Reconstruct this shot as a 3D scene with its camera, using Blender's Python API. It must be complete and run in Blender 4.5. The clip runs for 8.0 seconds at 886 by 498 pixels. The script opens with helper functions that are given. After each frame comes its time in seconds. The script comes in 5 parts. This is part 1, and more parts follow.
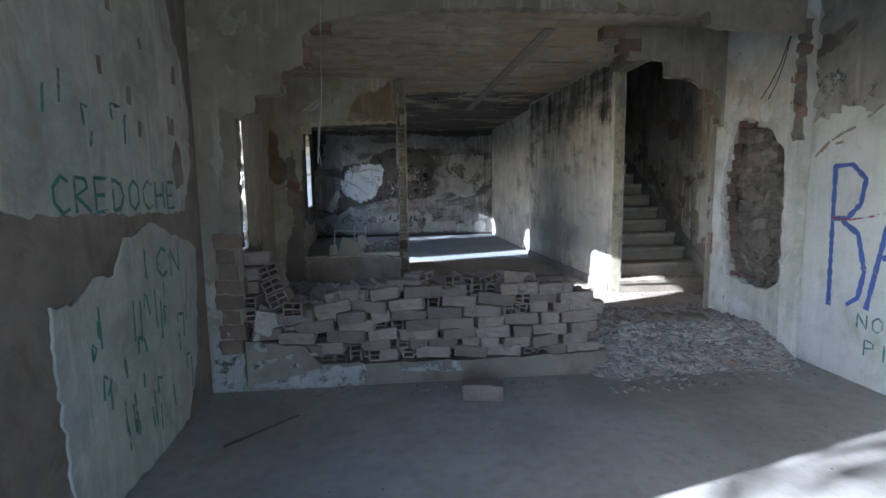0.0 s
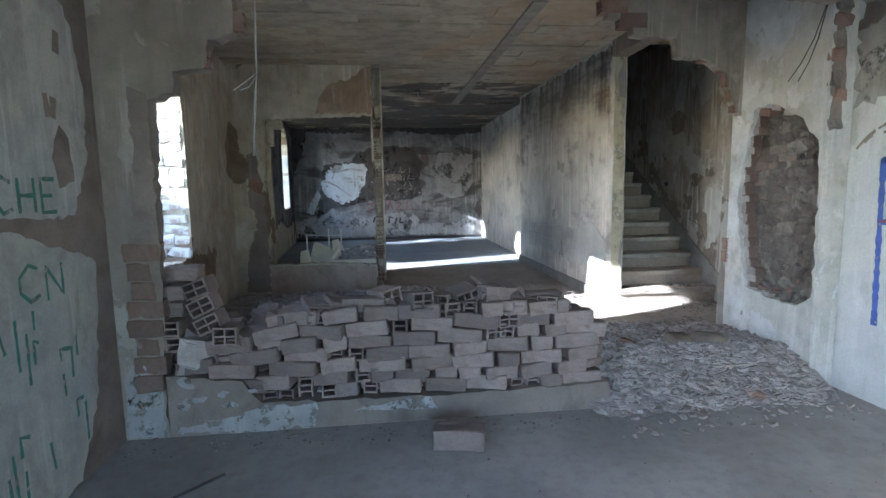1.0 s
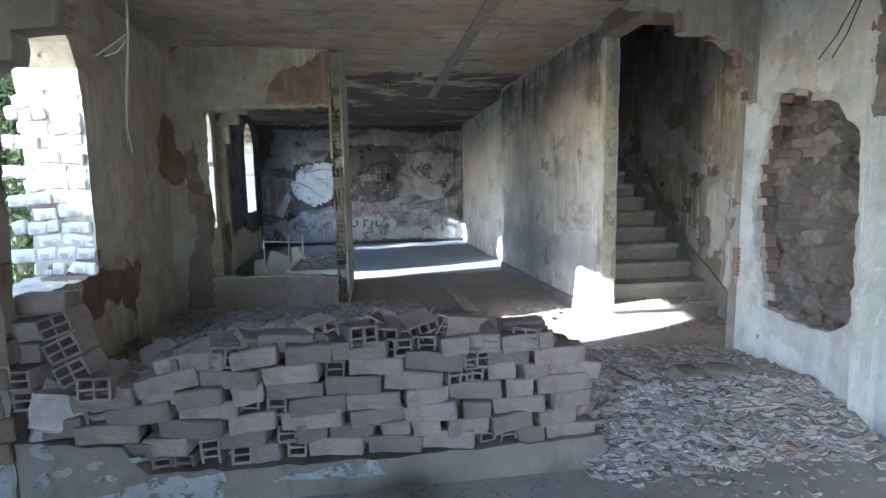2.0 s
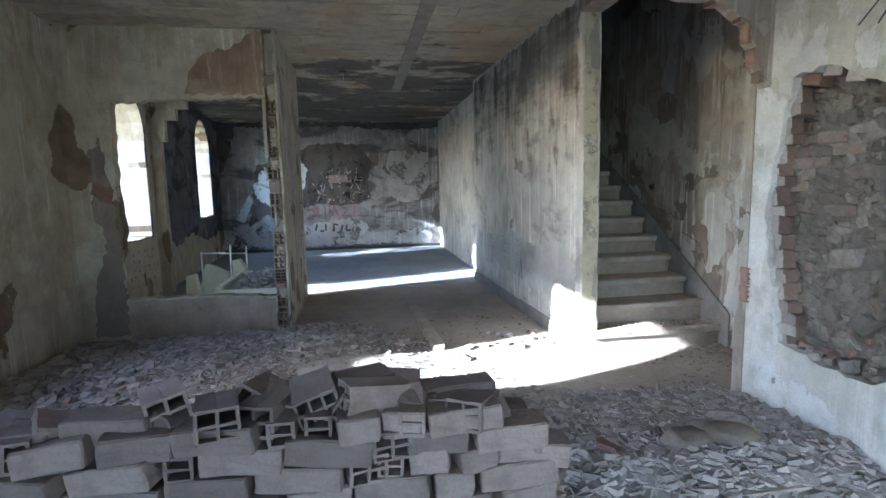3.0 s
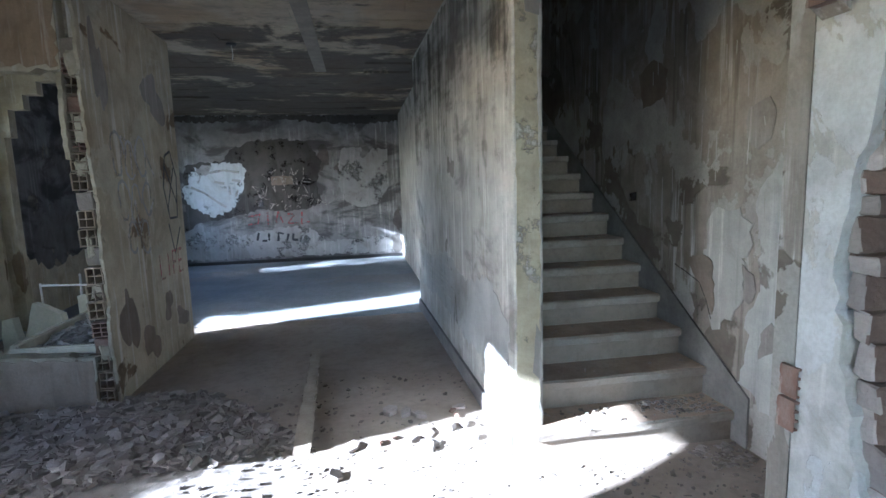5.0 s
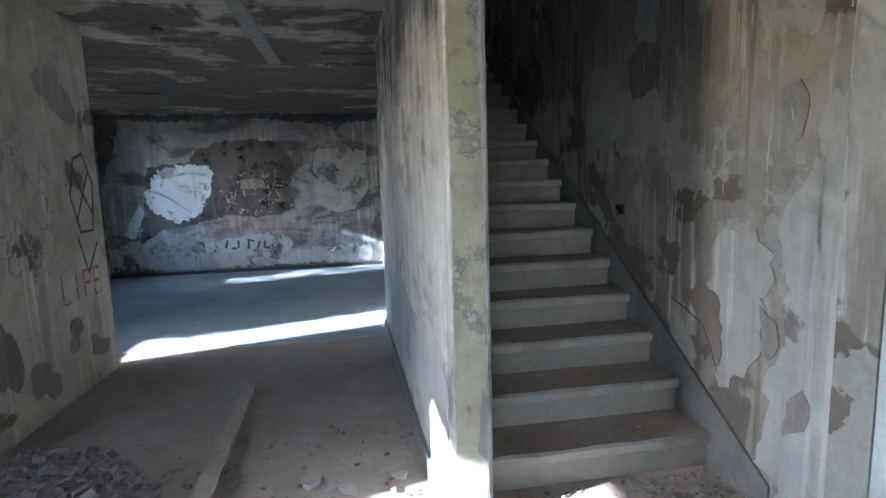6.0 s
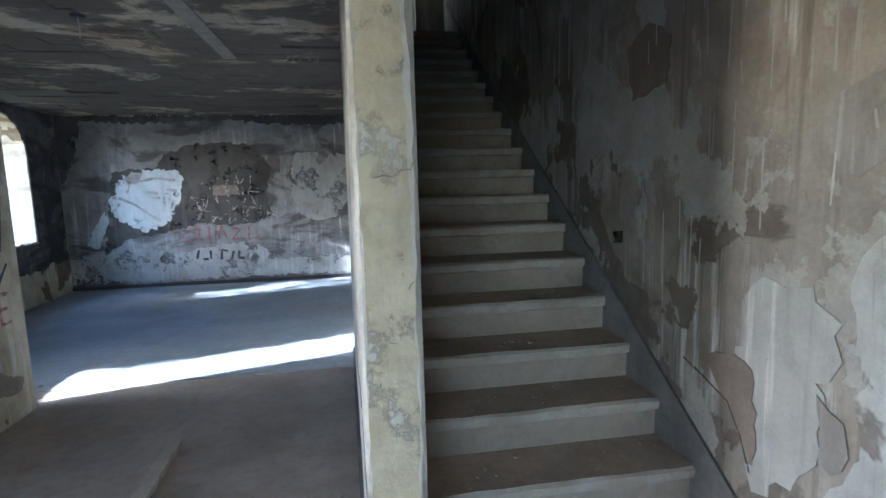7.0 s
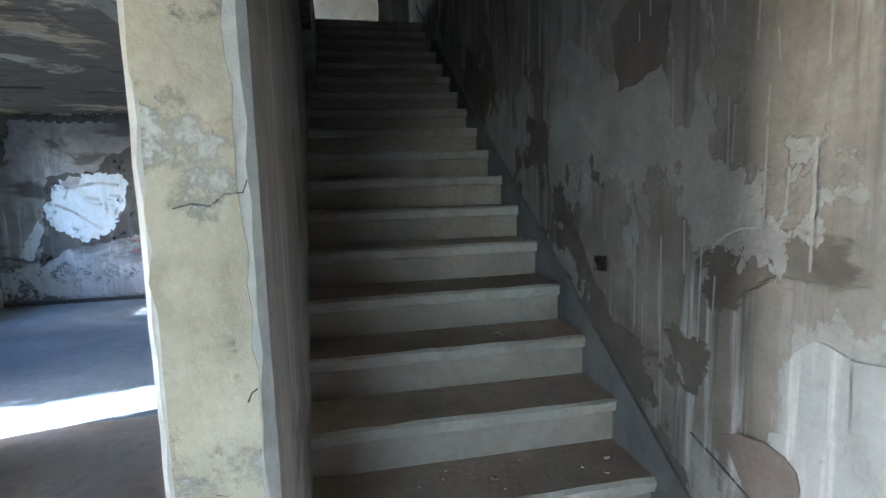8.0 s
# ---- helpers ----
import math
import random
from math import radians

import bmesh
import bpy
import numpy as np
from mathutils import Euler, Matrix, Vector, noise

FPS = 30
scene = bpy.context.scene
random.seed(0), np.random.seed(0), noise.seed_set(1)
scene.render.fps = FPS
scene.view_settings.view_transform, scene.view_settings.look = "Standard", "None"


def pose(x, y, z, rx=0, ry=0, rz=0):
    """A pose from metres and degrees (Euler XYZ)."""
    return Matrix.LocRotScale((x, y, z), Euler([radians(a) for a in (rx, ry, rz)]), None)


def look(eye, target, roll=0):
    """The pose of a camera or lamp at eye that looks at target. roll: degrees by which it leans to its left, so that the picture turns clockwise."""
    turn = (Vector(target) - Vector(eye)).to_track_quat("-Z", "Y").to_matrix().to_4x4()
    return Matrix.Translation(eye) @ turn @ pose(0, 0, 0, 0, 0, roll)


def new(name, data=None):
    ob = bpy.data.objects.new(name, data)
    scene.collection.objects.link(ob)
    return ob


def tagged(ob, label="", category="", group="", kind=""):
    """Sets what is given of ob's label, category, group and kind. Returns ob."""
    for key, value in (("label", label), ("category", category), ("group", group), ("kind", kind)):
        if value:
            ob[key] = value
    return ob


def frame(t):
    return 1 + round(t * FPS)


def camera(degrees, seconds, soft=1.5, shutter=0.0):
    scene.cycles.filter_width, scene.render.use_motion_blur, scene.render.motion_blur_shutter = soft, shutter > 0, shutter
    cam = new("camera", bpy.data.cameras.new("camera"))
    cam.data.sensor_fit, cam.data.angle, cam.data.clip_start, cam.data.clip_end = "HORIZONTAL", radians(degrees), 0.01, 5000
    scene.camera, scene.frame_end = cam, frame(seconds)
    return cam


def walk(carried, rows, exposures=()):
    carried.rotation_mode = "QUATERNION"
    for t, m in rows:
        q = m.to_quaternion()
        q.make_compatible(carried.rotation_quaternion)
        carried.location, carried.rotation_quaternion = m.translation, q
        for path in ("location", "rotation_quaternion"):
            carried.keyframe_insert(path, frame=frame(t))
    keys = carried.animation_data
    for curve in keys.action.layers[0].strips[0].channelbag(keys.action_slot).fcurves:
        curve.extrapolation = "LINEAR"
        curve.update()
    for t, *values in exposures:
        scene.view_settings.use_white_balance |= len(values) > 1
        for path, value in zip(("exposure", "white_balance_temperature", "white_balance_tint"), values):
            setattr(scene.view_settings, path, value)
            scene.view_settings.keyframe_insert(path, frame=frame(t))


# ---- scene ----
from mathutils.geometry import tessellate_polygon

cam = camera(82.0, 8.0)
PATH = [
    (0, (0.317, 0.276, 1.46), (0.514, 2.251, 1.213), -0.9),
    (0.5, (0.404, 0.66, 1.411), (0.611, 2.635, 1.167), -1.0),
    (1, (0.564, 1.026, 1.435), (0.788, 2.998, 1.192), -1.0),
    (1.5, (0.692, 1.406, 1.431), (0.94, 3.376, 1.19), -1.0),
    (3, (1.338, 2.632, 1.475), (1.652, 4.592, 1.231), -1.3),
    (3.5, (1.576, 3.002, 1.528), (1.898, 4.96, 1.276), -1.4),
    (4, (1.869, 3.362, 1.553), (2.192, 5.319, 1.299), -1.5),
    (4.5, (2.134, 3.756, 1.553), (2.454, 5.714, 1.296), -1.6),
    (6, (2.863, 4.796, 1.612), (3.179, 6.754, 1.357), -1.7),
    (6.5, (3.06, 5.129, 1.642), (3.376, 7.087, 1.386), -1.6),
    (7, (3.211, 5.422, 1.7), (3.528, 7.381, 1.451), -1.5),
    (7.5, (3.334, 5.743, 1.735), (3.677, 7.697, 1.484), -1.5),
    (8, (3.476, 5.961, 1.743), (3.872, 7.906, 1.498), -1.6),
]
walk(cam, [(t, look(eye, target, roll)) for t, eye, target, roll in PATH],
     exposures=[(0, 3.18, 5150, 10), (0.7, 3.7, 5150, 10), (1.5, 4.02, 5100, 10), (3.0, 4.18, 5050, 10), (4.5, 3.97, 4950, 10), (6.5, 4.2, 4850, 10), (7.2, 4.55, 4870, 10), (8.0, 4.97, 4780, 9)])


# ---- world, sun, exposure ----
SUN_EL, SUN_S = radians(23.0), 0.27          # height of the sun; drift along y for each metre along x
world = bpy.data.worlds.new("sky")
scene.world = world
world.use_nodes = True
wn = world.node_tree.nodes
sky = wn.new("ShaderNodeTexSky")
sky.sky_type, sky.sun_disc = 'NISHITA', False
sky.sun_elevation, sky.sun_rotation = SUN_EL, math.atan2(-1.0, -SUN_S)
sky.air_density, sky.dust_density = 1.0, 1.2
world.node_tree.links.new(sky.outputs[0], wn["Background"].inputs[0])
wn["Background"].inputs[1].default_value = 0.15
lamp = bpy.data.lights.new("sun", 'SUN')
lamp.energy, lamp.angle, lamp.color = 3.2, radians(0.6), (1.0, 0.95, 0.88)
sun = new("sun", lamp)
beam = Vector((math.cos(SUN_EL), SUN_S * math.cos(SUN_EL), -math.sin(SUN_EL) * math.sqrt(1 + SUN_S ** 2))).normalized()
sun.matrix_world = look((-20, 0, 12), Vector((-20, 0, 12)) + beam)


# ---- materials ----
def nodes_of(name):
    m = bpy.data.materials.new(name)
    m.use_nodes = True
    t = m.node_tree
    return m, t, t.nodes["Principled BSDF"]


class Net:
    """Short hand for wiring nodes."""
    def __init__(self, tree):
        self.t = tree

    def n(self, kind, **kw):
        node = self.t.nodes.new(kind)
        for k, v in kw.items():
            node.inputs[k].default_value = v
        return node

    def link(self, a, b):
        self.t.links.new(a, b)

    def coords(self, scale=(1, 1, 1), loc=(0, 0, 0)):
        tc = self.n("ShaderNodeTexCoord")
        mp = self.n("ShaderNodeMapping")
        mp.inputs["Scale"].default_value, mp.inputs["Location"].default_value = scale, loc
        self.link(tc.outputs["Object"], mp.inputs["Vector"])
        return mp.outputs[0]

    def noise(self, co, scale, detail=6.0, rough=0.6, dist=0.0):
        node = self.n("ShaderNodeTexNoise", Scale=scale, Detail=detail, Roughness=rough, Distortion=dist)
        self.link(co, node.inputs["Vector"])
        return node.outputs["Fac"]

    def ramp(self, fac, lo, hi, a=0.0, b=1.0):
        node = self.n("ShaderNodeMapRange")
        node.inputs[1].default_value, node.inputs[2].default_value = lo, hi
        node.inputs[3].default_value, node.inputs[4].default_value = a, b
        node.interpolation_type = 'SMOOTHSTEP'
        self.link(fac, node.inputs[0])
        return node.outputs[0]

    def mix(self, fac, a, b, mode='MIX'):
        node = self.n("ShaderNodeMix")
        node.data_type, node.blend_type = 'RGBA', mode
        for v, s in ((fac, 0), (a, 6), (b, 7)):
            if isinstance(v, bpy.types.NodeSocket):
                self.link(v, node.inputs[s])
            elif s == 0:
                node.inputs[0].default_value = v
            else:
                node.inputs[s].default_value = (*v, 1)
        return node.outputs[2]

    def math(self, op, a, b):
        node = self.n("ShaderNodeMath")
        node.operation = op
        for v, s in ((a, 0), (b, 1)):
            if isinstance(v, bpy.types.NodeSocket):
                self.link(v, node.inputs[s])
            else:
                node.inputs[s].default_value = v
        return node.outputs[0]

    def bump(self, height, strength, dist, normal=None):
        node = self.n("ShaderNodeBump", Strength=strength, Distance=dist)
        self.link(height, node.inputs["Height"])
        if normal:
            self.link(normal, node.inputs["Normal"])
        return node.outputs[0]


def plaster(name, a, b, bare, bare_from=0.62, streak=0.0, streak_col=(0.75, 0.74, 0.7), grime=0.3, seed=0.0, rough=0.92, relief=0.5,
            soot=0.0, soot_from=0.55, soot_col=(0.02, 0.02, 0.022), fade=0.0, fade_scale=6.0, flakes=None, fade_runs=(1, 1, 1)):
    """Old wall plaster: two tones, patches fallen to the bare coat, runs of lime, grime and soot."""
    m, t, p = nodes_of(name)
    k = Net(t)
    co = k.coords(loc=(seed * 3.1, seed * 7.7, seed * 1.9))
    big = k.noise(co, 1.1, 5, 0.55, 0.3)
    mid = k.noise(co, 5.0, 8, 0.65)
    fine = k.noise(co, 60.0, 6, 0.7)
    col = k.mix(k.ramp(big, 0.35, 0.65), a, b)
    col = k.mix(k.ramp(mid, 0.35, 0.75, 0.0, grime), col, tuple(0.45 * c for c in a))
    stain = k.noise(k.coords((1, 1, 0.7), (seed * 1.7, seed * 4.1, 2)), 2.3, 8, 0.68, 0.8)
    col = k.mix(k.ramp(stain, 0.5, 0.66, 0.0, 0.5), col, (0.5 * a[0], 0.47 * a[1], 0.4 * a[2]))
    col = k.mix(k.ramp(stain, 0.4, 0.3, 0.0, 0.35), col, tuple(min(0.75, 1.25 * c + 0.03) for c in b))
    if streak:
        run = k.noise(k.coords((9, 9, 0.5), (seed, seed, 0)), 1.6, 7, 0.65)
        gate = k.ramp(k.noise(co, 0.7, 3), 0.42, 0.6)
        col = k.mix(k.math('MULTIPLY', k.ramp(run, 0.52, 0.68, 0, streak), gate), col, streak_col)
        run2 = k.noise(k.coords((7, 7, 0.4), (seed + 5, seed, 2)), 1.6, 7, 0.65)
        col = k.mix(k.ramp(run2, 0.5, 0.75, 0, streak * 0.7), col, tuple(0.35 * c for c in b))
    edge = k.noise(k.coords(loc=(seed * 5.3, seed, seed * 2.7)), 0.95, 7, 0.52, 0.5)
    fall = k.ramp(edge, bare_from, bare_from + 0.012)
    barec = k.mix(k.ramp(mid, 0.3, 0.7), bare, tuple(0.6 * c for c in bare))
    col = k.mix(fall, col, barec)
    if flakes:
        lo, size, tone = flakes
        coat = k.noise(k.coords((1, 1, 0.75), (seed * 2.2, seed, seed * 6.1)), size, 10, 0.6, 0.35)
        film = k.ramp(coat, lo, lo + 0.01)
        fall = k.math('SUBTRACT', fall, k.math('MULTIPLY', film, 0.5))
        dull = k.mix(k.ramp(mid, 0.3, 0.7), tone, tuple(0.72 * c for c in tone))
        col = k.mix(k.math('MULTIPLY', film, 0.85), col, dull)
    if soot:
        smoke = k.noise(k.coords((0.8, 0.8, 1.8), (seed * 2, 1, seed)), 1.2, 6, 0.6, 0.6)
        col = k.mix(k.ramp(smoke, soot_from, soot_from + 0.12, 0, soot), col, soot_col)
    col = k.mix(k.ramp(fine, 0.35, 0.7, 0.0, 0.22), col, tuple(0.5 * c for c in a))
    k.link(col, p.inputs["Base Color"])
    p.inputs["Roughness"].default_value = rough
    p.inputs["Specular IOR Level"].default_value = 0.25
    h = k.math('SUBTRACT', k.math('ADD', k.math('MULTIPLY', mid, 0.5), k.math('MULTIPLY', fine, 0.12)), k.math('MULTIPLY', fall, 0.35))
    k.link(k.bump(h, relief, 0.03), p.inputs["Normal"])
    if fade:
        worn = k.noise(k.coords(fade_runs, (seed, 3, seed)), fade_scale, 9, 0.72)
        k.link(k.ramp(worn, fade - 0.09, fade + 0.03), p.inputs["Alpha"])
    return m


def rough_mat(name, a, b, scale=8.0, rough=0.9, relief=0.4, per_object=0.0, seed=0.0, spots=None, island=False):
    """Mineral surface with two tones and grain; per_object varies its brightness from piece to piece."""
    m, t, p = nodes_of(name)
    k = Net(t)
    co = k.coords(loc=(seed, seed * 2, seed * 3))
    if per_object:
        info = k.n("ShaderNodeNewGeometry").outputs["Random Per Island"] if island else k.n("ShaderNodeObjectInfo").outputs["Random"]
    n1, n2 = k.noise(co, scale, 7, 0.6), k.noise(co, scale * 9, 5, 0.7)
    col = k.mix(k.ramp(n1, 0.35, 0.65), a, b)
    if spots:
        col = k.mix(k.ramp(k.noise(co, scale * 0.4, 5), 0.56, 0.62, 0, 0.8), col, spots)
    col = k.mix(k.ramp(n2, 0.4, 0.75, 0, 0.35), col, tuple(0.5 * c for c in a))
    if per_object:
        col = k.mix(k.ramp(info, 0.0, 1.0, 0.0, per_object), col, tuple(0.35 * c for c in b))
    k.link(col, p.inputs["Base Color"])
    p.inputs["Roughness"].default_value = rough
    p.inputs["Specular IOR Level"].default_value = 0.25
    k.link(k.bump(k.math('ADD', n1, k.math('MULTIPLY', n2, 0.3)), relief, 0.015), p.inputs["Normal"])
    return m


def plain(name, col, rough=0.6, metal=0.0, fade=0.0):
    m, t, p = nodes_of(name)
    k = Net(t)
    n = k.noise(k.coords(), 40.0)
    if fade:
        k.link(k.ramp(k.noise(k.coords(loc=(2, 5, 1)), 14.0, 8, 0.75), fade - 0.08, fade + 0.08), p.inputs["Alpha"])
    k.link(k.mix(k.ramp(n, 0.4, 0.7, 0, 0.4), col, tuple(0.55 * c for c in col)), p.inputs["Base Color"])
    p.inputs["Roughness"].default_value, p.inputs["Metallic"].default_value = rough, metal
    return m


M_FRONT = plaster("painted_plaster", (0.36, 0.37, 0.36), (0.43, 0.42, 0.36), (0.2, 0.17, 0.14), 0.7, 0.3, grime=0.45, seed=1)
M_BARE = plaster("bare_mortar", (0.19, 0.16, 0.135), (0.25, 0.21, 0.175), (0.24, 0.14, 0.1), 0.68, 0.1, grime=0.5, seed=2)
M_PIER = plaster("grey_plaster", (0.29, 0.26, 0.215), (0.225, 0.195, 0.16), (0.22, 0.145, 0.1), 0.66, 0.35, grime=0.5, seed=3, flakes=(0.6, 2.0, (0.35, 0.33, 0.285)))
M_EAST = plaster("white_plaster", (0.56, 0.58, 0.58), (0.5, 0.52, 0.52), (0.3, 0.27, 0.24), 0.76, 0.2, grime=0.25, seed=4, relief=0.25)
M_PIERE = plaster("stained_whitewash", (0.46, 0.45, 0.4), (0.58, 0.58, 0.56), (0.3, 0.28, 0.25), 0.66, 0.4, grime=0.5, seed=18, relief=0.5, flakes=(0.55, 1.6, (0.62, 0.64, 0.64)))
M_MID = plaster("stained_plaster", (0.385, 0.34, 0.25), (0.48, 0.43, 0.33), (0.2, 0.15, 0.1), 0.6, 0.5, grime=0.5, seed=5, flakes=(0.56, 1.9, (0.47, 0.435, 0.345)))
M_HALL = plaster("hall_plaster", (0.43, 0.415, 0.375), (0.53, 0.515, 0.475), (0.3, 0.28, 0.25), 0.66, 0.8, grime=0.5, seed=6, soot=0.6, soot_from=0.56, soot_col=(0.1, 0.1, 0.095))
M_STAIRWALL = plaster("flaking_plaster", (0.26, 0.237, 0.2), (0.35, 0.325, 0.285), (0.18, 0.158, 0.13), 0.55, 1.4, (0.62, 0.62, 0.6), grime=0.5, seed=7, flakes=(0.535, 1.8, (0.43, 0.425, 0.39)))
M_FAR = plaster("sooty_plaster", (0.225, 0.22, 0.222), (0.29, 0.287, 0.292), (0.15, 0.135, 0.125), 0.64, 0.5, grime=0.6, seed=8, soot=0.8, soot_from=0.5, soot_col=(0.05, 0.048, 0.047))
def ceiling_mat():
    """Hollow-block ceiling: smears of plaster along the blocks, ochre stains, soot that thickens in patches."""
    m, t, p = nodes_of("ceiling_plaster")
    k = Net(t)
    co = k.coords()
    big, mid = k.noise(co, 0.9, 5, 0.55, 0.4), k.noise(co, 5, 8, 0.7)
    smear = k.noise(k.coords((2.6, 4.6, 1)), 1.6, 10, 0.75, 0.35)
    block = k.n("ShaderNodeNewGeometry").outputs["Random Per Island"]
    col = k.mix(k.ramp(big, 0.35, 0.62), (0.38, 0.335, 0.265), (0.45, 0.39, 0.29))
    col = k.mix(k.ramp(smear, 0.47, 0.62, 0.0, 0.5), col, (0.19, 0.175, 0.15))
    col = k.mix(k.ramp(smear, 0.36, 0.28, 0.0, 0.55), col, (0.46, 0.43, 0.37))
    col = k.mix(k.ramp(k.noise(k.coords(loc=(4, 9, 0)), 0.8, 4), 0.5, 0.62, 0, 0.65), col, (0.36, 0.265, 0.16))
    smoke = k.noise(k.coords((0.8, 1.2, 1), (2, 5, 0)), 1.1, 10, 0.7, 0.35)
    sep = k.n("ShaderNodeSeparateXYZ")
    k.link(k.coords(), sep.inputs[0])
    amount = k.math('ADD', smoke, k.ramp(sep.outputs["Y"], 7.0, 11.5, -0.12, 0.13))
    col = k.mix(k.ramp(amount, 0.52, 0.6, 0.0, 0.8), col, (0.035, 0.034, 0.035))
    col = k.mix(k.ramp(mid, 0.42, 0.75, 0, 0.4), col, (0.16, 0.145, 0.125))
    col = k.mix(k.ramp(block, 0.0, 1.0, 0.0, 0.22), col, (0.1, 0.09, 0.08))
    k.link(col, p.inputs["Base Color"])
    p.inputs["Roughness"].default_value = 0.92
    p.inputs["Specular IOR Level"].default_value = 0.2
    k.link(k.bump(k.math('ADD', smear, k.math('MULTIPLY', mid, 0.6)), 0.7, 0.03), p.inputs["Normal"])
    return m


M_CEIL = ceiling_mat()
M_FLOOR = rough_mat("cement_floor", (0.275, 0.26, 0.243), (0.345, 0.33, 0.31), 1.3, 0.75, 0.25, seed=1)
# blue of the skylight is put into this cement's colour
M_SKYFLOOR = rough_mat("skylit_blue_cement", (0.2, 0.225, 0.25), (0.26, 0.285, 0.31), 1.4, 0.7, 0.25, seed=35, spots=(0.24, 0.24, 0.235))
M_FLOOR2 = rough_mat("dusty_floor", (0.3, 0.256, 0.215), (0.38, 0.33, 0.283), 1.6, 0.85, 0.3, seed=2)
M_STEP = rough_mat("cement_step", (0.25, 0.215, 0.175), (0.325, 0.28, 0.23), 3.0, 0.8, 0.35, seed=3)
# paler cement: paints the light that the jutting nosings catch
M_NOSE = rough_mat("lit_nosing", (0.31, 0.275, 0.23), (0.38, 0.345, 0.295), 5.0, 0.75, 0.4, seed=36, spots=(0.27, 0.23, 0.19))
# brown dust, its tone raised for light falling on the treads
M_DUST = rough_mat("lit_tread_dust", (0.42, 0.335, 0.26), (0.52, 0.425, 0.335), 4.0, 0.92, 0.5, seed=30)
M_BRICK = rough_mat("dusty_hollow_brick", (0.205, 0.16, 0.137), (0.285, 0.232, 0.203), 6.0, 0.94, 0.9, 0.7, seed=4, spots=(0.25, 0.175, 0.145))
M_RED = rough_mat("red_clay", (0.235, 0.14, 0.105), (0.28, 0.205, 0.172), 10.0, 0.92, 0.5, 0.6, seed=5, spots=(0.4, 0.33, 0.28))
M_STONE = rough_mat("rubble_masonry", (0.15, 0.132, 0.114), (0.27, 0.248, 0.224), 9.0, 0.95, 0.9, 0.8, seed=6)
M_SHARD = rough_mat("rubble_shards", (0.31, 0.272, 0.25), (0.41, 0.375, 0.35), 7.0, 0.95, 0.5, 0.75, seed=7, island=True)
M_PIECE = rough_mat("rubble_chunk", (0.31, 0.272, 0.25), (0.41, 0.375, 0.35), 7.0, 0.95, 0.4, 0.7, seed=8, spots=(0.36, 0.25, 0.2))
M_CRUMB = rough_mat("dull_crumbs", (0.2, 0.178, 0.158), (0.27, 0.243, 0.22), 9.0, 0.97, 0.4, 0.6, seed=38, island=True)
M_SAND = rough_mat("crushed_debris", (0.3, 0.27, 0.245), (0.37, 0.34, 0.31), 14.0, 0.97, 0.4, seed=9)
M_LEDGE = plaster("ledge_cement", (0.18, 0.152, 0.128), (0.235, 0.202, 0.172), (0.33, 0.33, 0.32), 0.7, 0.0, grime=0.4, seed=10)
M_WHITE = plaster("flaked_white_paint", (0.56, 0.6, 0.64), (0.44, 0.48, 0.52), (0.35, 0.34, 0.34), 0.66, 0.5, (0.3, 0.3, 0.32), grime=0.35, seed=11, fade=0.43, fade_scale=3.0)
M_FLAKE = plaster("ledge_whitewash", (0.35, 0.345, 0.335), (0.28, 0.275, 0.265), (0.3, 0.29, 0.28), 0.66, 0.2, grime=0.5, seed=19, fade=0.47, fade_scale=9)
M_GROUND = rough_mat("dry_ground", (0.26, 0.22, 0.15), (0.2, 0.2, 0.1), 0.8, 0.95, 0.4, seed=11)


# ---- building helpers ----
def finish(ob, mat, parent=None):
    ob.data.materials.append(mat)
    if parent:
        ob.parent = parent
    return ob


def part(name, bm, mat, parent=None, label=""):
    """Link a bmesh as one mesh object, under a thing if one is given."""
    me = bpy.data.meshes.new(name)
    bm.to_mesh(me)
    bm.free()
    ob = finish(new(name, me), mat, parent)
    return tagged(ob, label)


def from_lists(name, verts, faces, mat, parent=None, smooth=False):
    me = bpy.data.meshes.new(name)
    me.from_pydata([tuple(v) for v in verts], [], faces)
    me.update()
    if smooth:
        me.shade_smooth()
    return finish(new(name, me), mat, parent)


def empty(name, place=(0, 0, 0)):
    ob = new(name)
    ob.location = place
    ob.empty_display_size = 0.1
    return ob


def rag(points, amp, step=0.06, seed=0):
    """A broken line through the points, closed or open, with teeth of about amp."""
    rnd = random.Random(seed)
    out = []
    for (u0, z0), (u1, z1) in zip(points, points[1:]):
        n = max(1, int(math.hypot(u1 - u0, z1 - z0) / step))
        for i in range(n):
            f = i / n
            j = 0.0 if i == 0 else amp
            out.append((u0 + (u1 - u0) * f + rnd.uniform(-j, j), z0 + (z1 - z0) * f + rnd.uniform(-j, j)))
    out.append(points[-1])
    return out


def blob(cu, cz, ru, rz, amp=0.15, n=28, seed=0):
    """A closed uneven round outline."""
    rnd = random.Random(seed)
    ph = [rnd.uniform(0, 6.28) for _ in range(5)]
    pts = []
    for i in range(n):
        a = 2 * math.pi * i / n
        r = 1 + amp * sum(math.sin(a * (j + 2) + ph[j]) / (j + 1) for j in range(5)) + rnd.uniform(-amp, amp) * 0.25
        pts.append((cu + ru * r * math.cos(a), cz + rz * r * math.sin(a)))
    return pts


